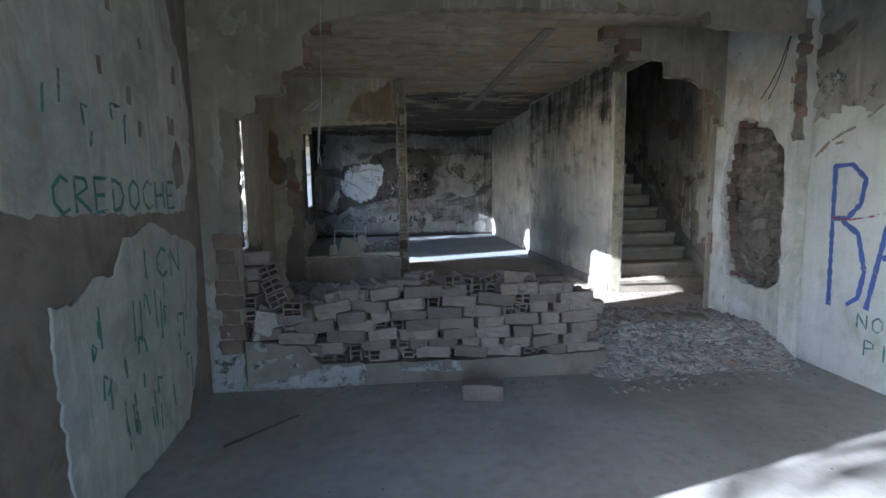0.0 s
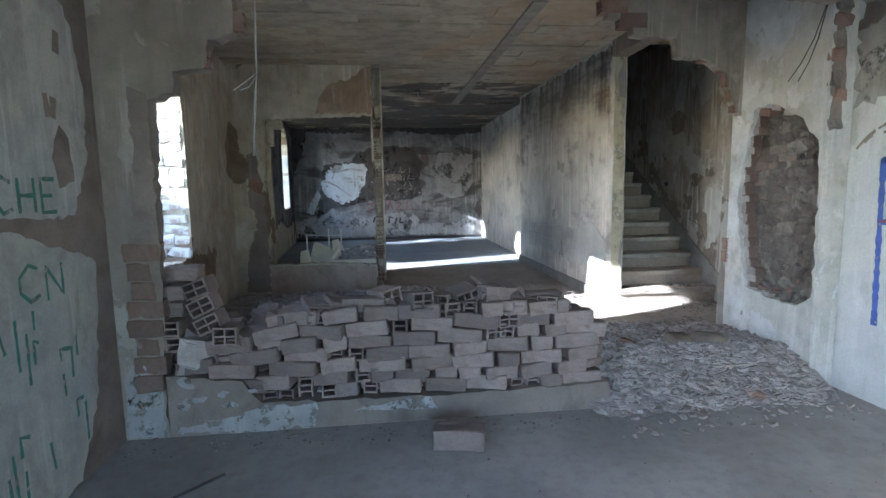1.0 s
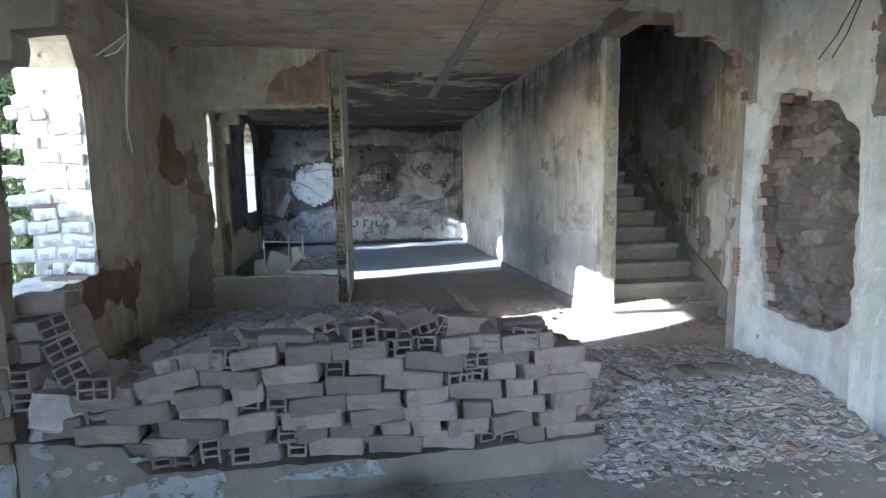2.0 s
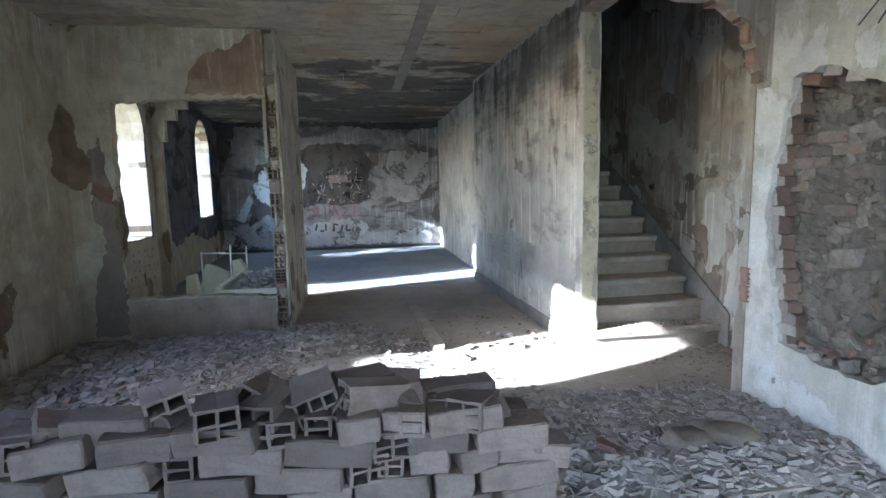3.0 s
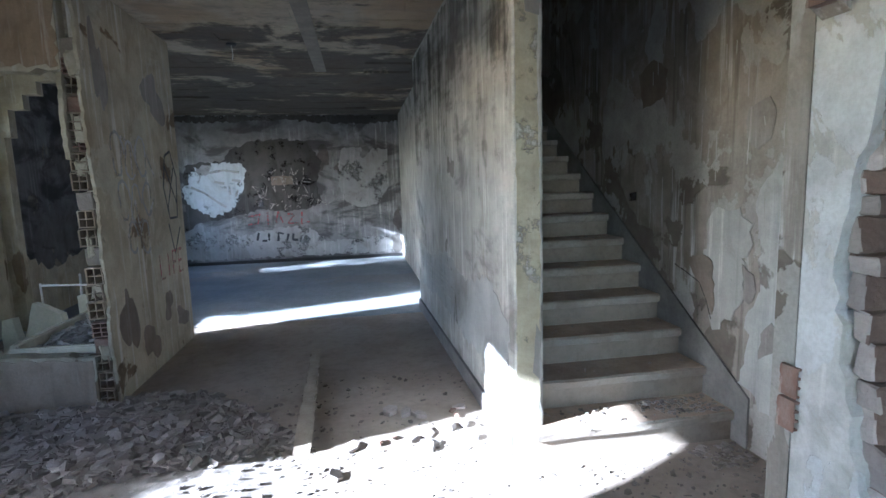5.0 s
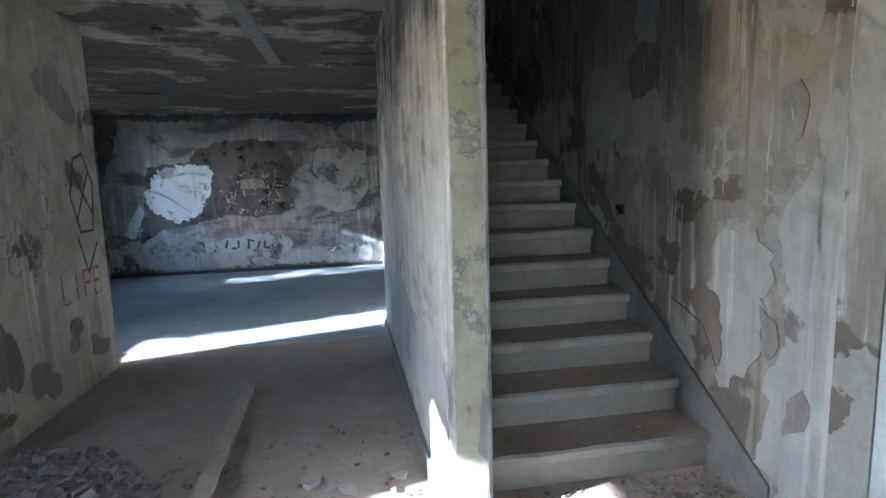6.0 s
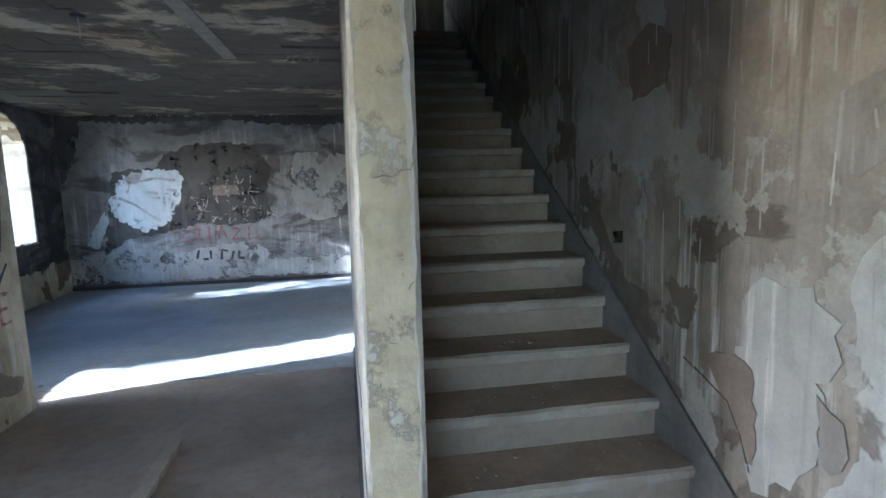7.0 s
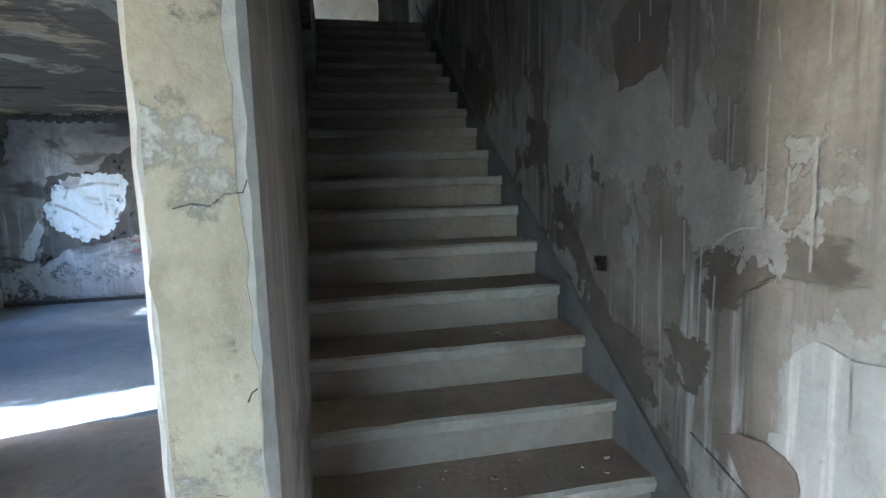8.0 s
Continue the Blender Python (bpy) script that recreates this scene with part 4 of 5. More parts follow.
sheet("bare_patch", [(-0.98, 2.08), (-0.88, 2.04), (-0.86, 1.08), (-0.90, 0.30), (-1.04, 0.37), (-1.10, 0.63), (-1.07, 1.04), (-0.98, 1.48)], "y", 4.446, 0.004, M_BARE, pf, 0.012, 33, "bare mortar along the broken edge")
sheet("cement_foot", [(-1.16, -0.19), (-0.92, -0.19), (-0.93, 0.22), (-1.0, 0.3), (-1.1, 0.32), (-1.16, 0.2)], "y", 4.444, 0.006, M_FLAKE, pf, 0.012, 34, "whitewashed foot of the pier")
pb = thing("partition_base")
sheet("white_patch", [(-0.85, -0.19), (0.05, -0.19), (0.06, -0.02), (-0.3, -0.03), (-0.6, -0.1), (-0.85, -0.13)], "y", 4.446, 0.004, M_FLAKE, pb, 0.02, 35, "flaked white paint")
sheet("white_patch", [(0.3, -0.1), (0.9, -0.12), (0.85, -0.03), (0.4, -0.06)], "y", 4.446, 0.004, M_FLAKE, pb, 0.015, 36, "flaked white paint")
for i, (u, z, r) in enumerate(((-0.8, 0.02, 0.05), (-0.7, 0.05, 0.04), (-0.55, 0.08, 0.035), (-0.5, 0.0, 0.04), (-0.35, 0.09, 0.03), (-0.78, 0.17, 0.06))):
    prism("white_patch", blob(u, z, r, r * 0.6, 0.3, 14, i), [], (0, 4.446, 0), (1, 0, 0), (0, 0.003, 0), M_FLAKE, pb)


# ---- bricks ----
def hollow_mesh(name, lx, ly, lz, cols, rows, wall=0.009):
    """Hollow brick lying along x, with its channels running through."""
    ys = [-ly / 2]
    cell = (ly - wall * (cols + 1)) / cols
    for c in range(cols):
        ys += [ys[-1] + wall, ys[-1] + wall + cell]
    ys.append(ly / 2)
    zs = [0.0]
    cz = (lz - wall * (rows + 1)) / rows
    for r in range(rows):
        zs += [zs[-1] + wall, zs[-1] + wall + cz]
    zs.append(lz)
    bm = bmesh.new()
    g = {}
    for s in (0, 1):
        for i, y in enumerate(ys):
            for j, z in enumerate(zs):
                g[s, i, j] = bm.verts.new(((-lx / 2, lx / 2)[s], y, z))
    ni, nj = len(ys) - 1, len(zs) - 1
    for s in (0, 1):
        for i in range(ni):
            for j in range(nj):
                if not (i % 2 == 1 and j % 2 == 1):
                    bm.faces.new((g[s, i, j], g[s, i + 1, j], g[s, i + 1, j + 1], g[s, i, j + 1]))
    for i in range(1, ni, 2):
        for j in range(1, nj, 2):
            ring = [(i, j), (i + 1, j), (i + 1, j + 1), (i, j + 1)]
            for (a, b), (c, d) in zip(ring, ring[1:] + ring[:1]):
                bm.faces.new((g[0, a, b], g[1, a, b], g[1, c, d], g[0, c, d]))
    for i in range(ni):
        bm.faces.new((g[0, i, 0], g[1, i, 0], g[1, i + 1, 0], g[0, i + 1, 0]))
        bm.faces.new((g[0, i, nj], g[1, i, nj], g[1, i + 1, nj], g[0, i + 1, nj]))
    for j in range(nj):
        bm.faces.new((g[0, 0, j], g[1, 0, j], g[1, 0, j + 1], g[0, 0, j + 1]))
        bm.faces.new((g[0, ni, j], g[1, ni, j], g[1, ni, j + 1], g[0, ni, j + 1]))
    rnd = random.Random(name)
    for v in bm.verts:
        v.co += Vector((rnd.uniform(-1, 1) * 0.006, rnd.uniform(-1, 1) * 0.0015, rnd.uniform(-1, 1) * 0.0015))
    bmesh.ops.recalc_face_normals(bm, faces=bm.faces)
    me = bpy.data.meshes.new(name)
    bm.to_mesh(me)
    bm.free()
    return me


def chunk_mesh(name, sx, sy, sz, seed, mat, cuts=2, amp=0.18):
    """A broken lump: a box knocked out of true with chipped corners."""
    rnd = random.Random(seed)
    bm = bmesh.new()
    bmesh.ops.create_cube(bm, size=1.0)
    bmesh.ops.bevel(bm, geom=bm.edges[:], offset=0.14, segments=1, affect='EDGES')
    for v in bm.verts:
        v.co += Vector((rnd.uniform(-amp, amp), rnd.uniform(-amp, amp), rnd.uniform(-amp, amp))) * 0.6
    if cuts > 2:
        bmesh.ops.triangulate(bm, faces=bm.faces[:])
        bmesh.ops.subdivide_edges(bm, edges=bm.edges[:], cuts=1)
        for v in bm.verts:
            v.co += v.co.normalized() * 0.16 * noise.noise(v.co * 2.6 + Vector((seed, 0, 0))) + v.co.normalized() * rnd.uniform(-0.03, 0.03)
    for v in bm.verts:
        v.co = Vector((v.co.x * sx, v.co.y * sy, v.co.z * sz))
    me = bpy.data.meshes.new(name)
    bm.to_mesh(me)
    bm.free()
    me.materials.append(mat)
    return me


def solid_mesh(name, lx, ly, lz, seed, mat, wear=0.007):
    """A whole-faced brick with slightly uneven faces and worn corners, standing on its base."""
    rnd = random.Random(seed)
    bm = bmesh.new()
    bmesh.ops.create_cube(bm, size=1.0, matrix=Matrix.LocRotScale((0, 0, lz / 2), None, (lx, ly, lz)))
    bmesh.ops.bevel(bm, geom=bm.edges[:], offset=wear, segments=1, affect='EDGES')
    bmesh.ops.subdivide_edges(bm, edges=[e for e in bm.edges if e.calc_length() > 0.05], cuts=2, use_grid_fill=True)
    for v in bm.verts:
        n = Vector((noise.noise(v.co * 11 + Vector((seed, 0, 0))), noise.noise(v.co * 11 + Vector((0, seed, 0))), noise.noise(v.co * 11 + Vector((0, 0, seed)))))
        v.co += n * 0.009 + Vector((rnd.uniform(-1, 1), rnd.uniform(-1, 1), rnd.uniform(-1, 1))) * 0.0025
    me = bpy.data.meshes.new(name)
    bm.to_mesh(me)
    bm.free()
    me.materials.append(mat)
    return me


H2, H4, H6 = hollow_mesh("brick_two", 0.27, 0.1, 0.1, 1, 2, 0.012), hollow_mesh("brick_four", 0.27, 0.15, 0.12, 2, 2, 0.012), hollow_mesh("brick_six", 0.27, 0.17, 0.12, 3, 2, 0.011)
HS = hollow_mesh("brick_short", 0.15, 0.17, 0.11, 2, 2, 0.013)
R4 = hollow_mesh("clay_four", 0.24, 0.12, 0.12, 2, 2)
R6 = hollow_mesh("clay_six", 0.16, 0.12, 0.11, 2, 3)
for me in (H2, H4, H6, HS):
    me.materials.append(M_BRICK)
G6 = hollow_mesh("grey_six", 0.16, 0.11, 0.12, 2, 3)
G6.materials.append(M_BRICK)
for me in (R4, R6):
    me.materials.append(M_RED)
LENGTHS = [(l, solid_mesh("brick_face", l, 0.14, 0.1, int(l * 100), M_BRICK)) for l in (0.16, 0.24, 0.29, 0.33)]


def lay(me, m, parent, name="brick"):
    ob = new(name, me)
    ob.parent = parent
    ob.matrix_parent_inverse = parent.matrix_basis.inverted()
    ob.matrix_basis = m
    return ob


heap = tagged(empty("brick_pile", (0.6, 4.6, 0.05)), "dusty hollow bricks loosely stacked in rough courses on a cement ledge", "brick pile")
bpy.context.view_layer.update()
rnd = random.Random(4)
def ledge_top(x):
    pts = [(-0.9, 0.22), (-0.42, 0.16), (-0.3, 0.0), (0.6, -0.02), (1.2, -0.02), (2.15, 0.0)]
    for (a, p), (b, q) in zip(pts, pts[1:]):
        if x <= b:
            return p + (q - p) * max(0, (x - a) / (b - a))
    return 0.0
COURSES = [(-0.28, 1.96), (-0.3, 2.02), (-0.3, 2.02), (-0.62, 2.02), (-0.6, 2.0), (-0.38, 1.98), (-0.1, 1.85)]
for c, (x0, x1) in enumerate(COURSES):
    x, z = x0 + rnd.uniform(-0.05, 0.05), 0.089 * c
    while x < x1 - 0.08:
        base = -0.018 + z + 0.014 * math.sin(2.6 * x + c)
        skip = base + 0.05 < ledge_top(x + 0.1)
        if rnd.random() < 0.36:
            if not skip:
                lay(rnd.choice((H2, H2, H4)) if c < 6 else H2, pose(x + 0.055, 4.64 + rnd.uniform(-0.02, 0.015), base, rnd.uniform(-4, 4), rnd.uniform(-4, 4), 90 + rnd.uniform(-12, 12)), heap)
            x += 0.125
        else:
            l, me = rnd.choice(LENGTHS)
            if not skip:
                lay(me, pose(x + l / 2, 4.55 + rnd.uniform(-0.02, 0.015), base, rnd.uniform(-5, 5), rnd.gauss(-1.5, 3.5), rnd.uniform(-14, 11)), heap)
                lay(rnd.choice(LENGTHS)[1], pose(x + l / 2, 4.71 + rnd.uniform(-0.02, 0.02), base, 0, rnd.uniform(-3, 3), rnd.uniform(-6, 6)), heap)
            x += l + rnd.uniform(0.006, 0.03)
# top bricks lying askew
TOP = [(H4, 0.78, 4.56, 0.63, 0, 8, 105), (H6, 1.02, 4.74, 0.6, -72, 0, 95), (H4, 0.93, 4.78, 0.62, -60, 10, 80), (H4, 1.36, 4.62, 0.63, 4, -10, 200), (H2, 1.27, 4.7, 0.64, -55, 0, 100), (H6, 1.3, 4.82, 0.6, 0, 0, 20),
       (LENGTHS[2][1], 0.4, 4.6, 0.62, 0, 2, -4), (LENGTHS[1][1], 0.2, 4.66, 0.6, 14, 20, 35), (H4, 1.62, 4.68, 0.54, 0, 3, 160), (H2, 1.52, 4.6, 0.58, 0, 0, 80), (LENGTHS[3][1], 1.72, 4.75, 0.58, 0, 0, 5), (H4, 1.92, 4.6, 0.45, 0, 0, 155),
       (LENGTHS[2][1], -0.12, 4.6, 0.55, 3, -6, 12), (LENGTHS[0][1], -0.28, 4.7, 0.56, 10, -15, 40), (H4, -0.52, 4.56, 0.42, 3, 0, 95),
       (HS, -0.6, 4.56, 0.5, -24, 0, 84), (HS, -0.64, 4.57, 0.62, -24, 0, 86), (HS, -0.67, 4.58, 0.735, -20, 0, 82), (LENGTHS[1][1], -0.84, 4.72, 0.82, 0, 0, 0), (LENGTHS[0][1], -0.86, 4.6, 0.71, 0, 0, 6),
       (LENGTHS[0][1], -0.86, 4.6, 0.6, 0, 0, -6), (H2, -0.84, 4.58, 0.49, 0, 0, 88), (H2, -0.85, 4.6, 0.38, 0, 0, 92), (LENGTHS[1][1], -0.45, 4.68, 0.33, 0, 5, 10), (LENGTHS[2][1], -0.55, 4.6, 0.25, 0, -4, 3)]
TOP += [(LENGTHS[2][1], -0.5, 4.54, 0.17, 0, 3, 4), (LENGTHS[1][1], -0.72, 4.55, 0.215, 0, -4, -5), (LENGTHS[0][1], -0.36, 4.56, 0.1, 0, 6, 8), (H4, 0.95, 4.64, 0.6, 0, 5, 75), (H6, 1.14, 4.7, 0.62, -15, 0, 100), (H4, 1.46, 4.74, 0.58, 0, -8, 70), (H4, 0.56, 4.7, 0.64, -10, 6, 115), (H4, 1.76, 4.6, 0.55, 0, 10, 60), (H4, 0.05, 4.62, 0.58, 6, -4, 108)]
for me, x, y, z, a, b, c in TOP:
    lay(me, pose(x, y, z - (0.05 if x > -0.4 else 0.0), a, b, c), heap)
for i, (x, z, s) in enumerate(((-0.74, 0.36, 0.13), (-0.8, 0.24, 0.07))):
    lay(chunk_mesh("mortar_lump", s * 1.7, s * 1.2, s * 1.4, i, M_PIECE, 3, 0.25), pose(x, 4.53, z, 10, 20, 30), heap, "mortar_lump")

HALVES = [chunk_mesh("half_brick", 0.15, 0.12, 0.09, 200 + i, M_BRICK, 2, 0.2) for i in range(4)]
rnd = random.Random(71)
for i in range(16):
    lay(HALVES[i % 4], pose(rnd.uniform(-0.5, 2.0), rnd.uniform(4.68, 4.86), rnd.uniform(0.28, 0.45), rnd.uniform(-30, 30), rnd.uniform(-25, 25), rnd.uniform(0, 360)), heap, "half_brick")
for x, y, z in ((-0.2, 4.58, 0.6), (0.12, 4.6, 0.66), (0.6, 4.62, 0.66), (1.5, 4.62, 0.66), (1.85, 4.62, 0.56), (-0.4, 4.55, 0.48), (2.08, 4.62, 0.14), (2.12, 4.7, 0.2)):
    lay(HALVES[int(x * 7) % 4], pose(x, y, z - 0.05, x * 30, 12, x * 99), heap, "half_brick")
loose = tagged(new("loose_brick", solid_mesh("loose_brick", 0.32, 0.15, 0.13, 77, M_BRICK)), "single dusty brick lying on the cement floor", "brick")
loose.matrix_basis = pose(0.99, 4.06, FRONT_Z, 0, 0, -12)
stick = tagged(part("stick", box_bm(-0.29, 0.29, -0.008, 0.008, 0, 0.014, 0.004), plain("dark_wood", (0.05, 0.045, 0.04), 0.8)), "thin dark stick lying on the cement floor", "stick")
stick.matrix_basis = pose(-0.6, 3.72, FRONT_Z, 0, 0, 45)

G4 = hollow_mesh("grey_four", 0.16, 0.11, 0.125, 2, 2)
G4.materials.append(rough_mat("torn_brick_end", (0.27, 0.215, 0.16), (0.34, 0.28, 0.21), 9.0, 0.95, 0.5, 0.6, seed=42))
EDGE = [solid_mesh("mortar_end", 0.15, 0.11, 0.12, 90, M_BARE), solid_mesh("clay_end", 0.14, 0.1, 0.11, 91, M_RED)]
# torn edge of the passage wall: brick ends with open channels
rnd = random.Random(12)
M_TORN = plaster("torn_plaster", (0.4, 0.36, 0.27), (0.46, 0.42, 0.33), (0.27, 0.2, 0.14), 0.6, 0.3, grime=0.5, seed=43)
z, i = 0.0, 0
while z < 2.6:
    i += 1
    me = R6 if i in (5, 15, 19) else EDGE[1] if i in (4, 17) else EDGE[0] if i in (9, 12, 20) else G4
    lay(me, pose(0.498 + rnd.uniform(-0.012, 0.008), 8.15 + rnd.uniform(-0.02, 0.025), z, rnd.uniform(-3, 3), rnd.uniform(-3, 3), 90 + rnd.uniform(-5, 5)), wp)
    z += 0.122 + rnd.uniform(0.0, 0.018)
coat = [(9.83, -0.02), (8.1, -0.02), (8.08, 0.3), (8.05, 0.5), (8.09, 0.8), (8.06, 1.1), (8.1, 1.4), (8.07, 1.7), (8.05, 1.9), (8.03, 2.2), (8.05, 2.6), (8.04, 3.03), (9.83, 3.03)]
coat = coat[:1] + rag(coat[1:-1], 0.016, 0.04, 91) + coat[-1:]
prism("plaster_coat", coat, [], (0.5715, 0, 0), (0, 1, 0), (-0.022, 0, 0), M_MID, wp, "thick plaster coat broken along its edge")
prism("plaster_coat", rag([(8.28, 1.78), (8.05, 1.8), (8.03, 2.1), (8.06, 2.38), (8.28, 2.4), (8.28, 1.78)], 0.012, 0.04, 92)[:-1], [], (0.448, 0, 0), (0, 1, 0), (-0.03, 0, 0), M_TORN, wp, "lump of yellowed plaster on the torn end")
for zz, w, h in ((2.0, 0.07, 0.2), (1.74, 0.09, 0.12), (1.2, 0.05, 0.16), (0.86, 0.06, 0.09), (0.4, 0.07, 0.1), (2.45, 0.1, 0.16)):
    lay(chunk_mesh("mortar_lump", w, 0.05, h, int(zz * 50), M_TORN, 3, 0.3), pose(0.46 + rnd.uniform(0, 0.07), 8.09, zz, rnd.uniform(-8, 8), rnd.uniform(-12, 12), rnd.uniform(-20, 20)), wp, "mortar_lump")
# broken partition over the stairs and at its foot
ps = thing("partition_stair")
for x, y, z, a in ((3.44, 5.55, 2.5, 20), (3.62, 5.52, 2.4, 30), (3.68, 5.52, 2.28, 20), (3.73, 5.52, 2.16, 10), (3.77, 5.52, 2.05, 10), (3.825, 5.6, 0.64, 6), (3.83, 5.6, 0.76, 4)):
    lay(R6, pose(x + 0.06, y + 0.03, z + 0.02, 0, -a * 0.1, 90) @ Matrix.Diagonal((0.45, 0.6, 1, 1)), ps)
SCAR = [chunk_mesh("clay_lump", w, 0.06, h, 70 + i, m) for i, (w, h, m) in enumerate(((0.1, 0.1, M_RED), (0.13, 0.08, M_RED), (0.08, 0.12, M_STONE), (0.12, 0.07, M_STONE)))]
# vertical scar between front wall and pier
sheet("bare_scar", [(3.885, 1.8), (3.98, 1.85), (4.0, 2.2), (3.97, 2.5), (4.02, 2.85), (3.885, 2.85)], "y", 4.559, 0.004, M_BARE, thing("wall_east_pier"), 0.02, 61, "bare mortar scar of the torn partition")
pe = thing("wall_east_pier")
z = 1.85
while z < 2.75:
    lay(rnd.choice(SCAR), pose(3.93 + rnd.uniform(-0.02, 0.03), 4.575, z, rnd.uniform(-9, 9), rnd.uniform(-9, 9), rnd.uniform(-20, 20)), pe)
    z += rnd.uniform(0.1, 0.24)
for x, z in ((2.62, 2.92), (2.8, 2.8), (-0.62, 2.2), (-0.4, 2.42), (-0.24, 2.66)):
    lay(R4, pose(x, 4.52 if x < 1 else 5.55, z, 0, 0, rnd.uniform(-4, 4)), pf if x < 1 else ps)

M_CORE = rough_mat("old_dusty_brick", (0.2, 0.165, 0.145), (0.26, 0.225, 0.205), 12.0, 0.95, 0.8, 0.6, seed=41, spots=(0.27, 0.17, 0.135))
# masonry in the hole: rough courses of stone, a ragged seam of brick at one side
core = thing("wall_east_core")
STONES = [chunk_mesh("stone", 0.1, w, h, s, M_STONE, 3, 0.22) for s, (w, h) in enumerate(((0.06, 0.055), (0.08, 0.07), (0.12, 0.095), (0.16, 0.085), (0.19, 0.1), (0.13, 0.12), (0.17, 0.13)))]
BRICKS = [solid_mesh("core_brick", 0.1, w, h, 20 + s, M_CORE) for s, (w, h) in enumerate(((0.12, 0.06), (0.16, 0.065), (0.2, 0.07), (0.1, 0.065)))]
CLAY = [solid_mesh("clay_brick", 0.1, 0.13, 0.07, 27, M_RED)]
rnd = random.Random(40)
z = 0.43
while z < 2.05:
    y, h = 4.6, rnd.uniform(0.07, 0.1)
    while y < 5.42:
        w = rnd.uniform(0.07, 0.19)
        brick = rnd.random() < (0.5 if y > 5.1 and z > 1.0 else 0.12)
        me = rnd.choice(BRICKS * 4 + CLAY) if brick else rnd.choice(STONES)
        x = core_depth(y + w / 2, z) + 0.05 - rnd.uniform(-0.02, 0.03)
        turn = 5 if brick else 24
        lay(me, pose(x, y + w / 2, z + (0 if brick else h / 2), rnd.uniform(-turn, turn), rnd.uniform(-turn, turn), rnd.uniform(-turn, turn)), core, "brick" if brick else "stone")
        y += w + rnd.uniform(0.0, 0.025)
    z += h * 0.86
# seam of whole bricks along the broken plaster, dusty pink faces, brown sides painted darker as shade
M_SEAM = rough_mat("dusty_pink_brick", (0.33, 0.292, 0.272), (0.42, 0.385, 0.365), 5.0, 0.94, 0.8, 0.55, seed=47, spots=(0.4, 0.27, 0.225))
M_SIDE = rough_mat("shaded_brown_brick", (0.165, 0.12, 0.098), (0.23, 0.18, 0.155), 8.0, 0.95, 0.7, 0.5, seed=48, spots=(0.3, 0.16, 0.11))
SEAM = []
for s, (w, h) in enumerate(((0.09, 0.085), (0.12, 0.07), (0.06, 0.1), (0.1, 0.065), (0.07, 0.11), (0.05, 0.075))):
    me = solid_mesh("seam_brick", 0.1, w, h, 60 + s, M_SEAM, 0.006)
    me.materials.append(M_SIDE)
    for f in me.polygons:
        f.material_index = 0 if f.normal.x < -0.5 else 1
    SEAM.append((w, h, me))
z = 0.4
while z < 1.98:
    w, h, me = rnd.choice(SEAM)
    edge = 5.34 + 0.13 * min(1, max(0, (z - 0.42) / 0.75)) if z < 1.3 else 5.5 - 0.14 * (z - 1.3) / 0.75
    lay(me, pose(3.954 + rnd.uniform(-0.005, 0.008), edge - w / 2 + 0.03 + rnd.uniform(-0.02, 0.015), z, rnd.uniform(-5, 5), rnd.uniform(-4, 4), rnd.uniform(-12, 12)), pe)
    z += h + 0.001
for y, zz in ((5.28, 2.0), (5.14, 2.03), (5.0, 1.97)):
    lay(CLAY[0] if y > 5.2 else SEAM[1][2], pose(3.965, y, zz, 12, 0, 0), pe)
# debris on the sill of the hole
for i in range(26):
    f = rnd.random()
    lay(rnd.choice(STONES[:3] + CLAY), pose(rnd.uniform(3.92, 4.05), 4.68 + 0.62 * f, 0.435 + rnd.uniform(0, 0.03), rnd.uniform(-30, 30), rnd.uniform(-30, 30), rnd.uniform(0, 360)) @ Matrix.Scale(rnd.uniform(0.4, 0.8), 4), core, "stone")
# window jambs: rough courses of old masonry, every second one toothed beyond the outer face
ww = thing("wall_west")
# stone colour raised near white to stand in for sun on the jambs
M_JAMB = rough_mat("sun_white_masonry", (0.58, 0.57, 0.54), (0.72, 0.71, 0.68), 7.0, 0.95, 0.9, 0.3, seed=52, spots=(0.34, 0.25, 0.2))
JAMB = [(w, solid_mesh("jamb_stone", w, 0.07, 0.1, 300 + i, M_JAMB, 0.012)) for i, w in enumerate((0.1, 0.14, 0.18, 0.23))]
rnd = random.Random(83)
for n, (y0, y1, z0, z1) in enumerate(WINDOWS):
    z, i = z0 + 0.01, 0
    while z < z1 - 0.6:
        x, stop = WX(y1) - (0.36 if n else 0.02), WX(y1) - (0.6 if i % 2 else 0.44)
        while x > stop + 0.06:
            w, me = rnd.choice(JAMB)
            h = rnd.uniform(0.86, 1.06)
            lay(me, pose(x - w / 2, y1 + 0.026 + rnd.uniform(-0.012, 0.004), z + rnd.uniform(-0.015, 0.015), rnd.uniform(-4, 4), rnd.uniform(-9, 9), rnd.uniform(-6, 6)) @ Matrix.Diagonal((1, 1, h, 1)), ww, "stone")
            x -= w + rnd.uniform(-0.012, 0.008)
        z += 0.108
        i += 1

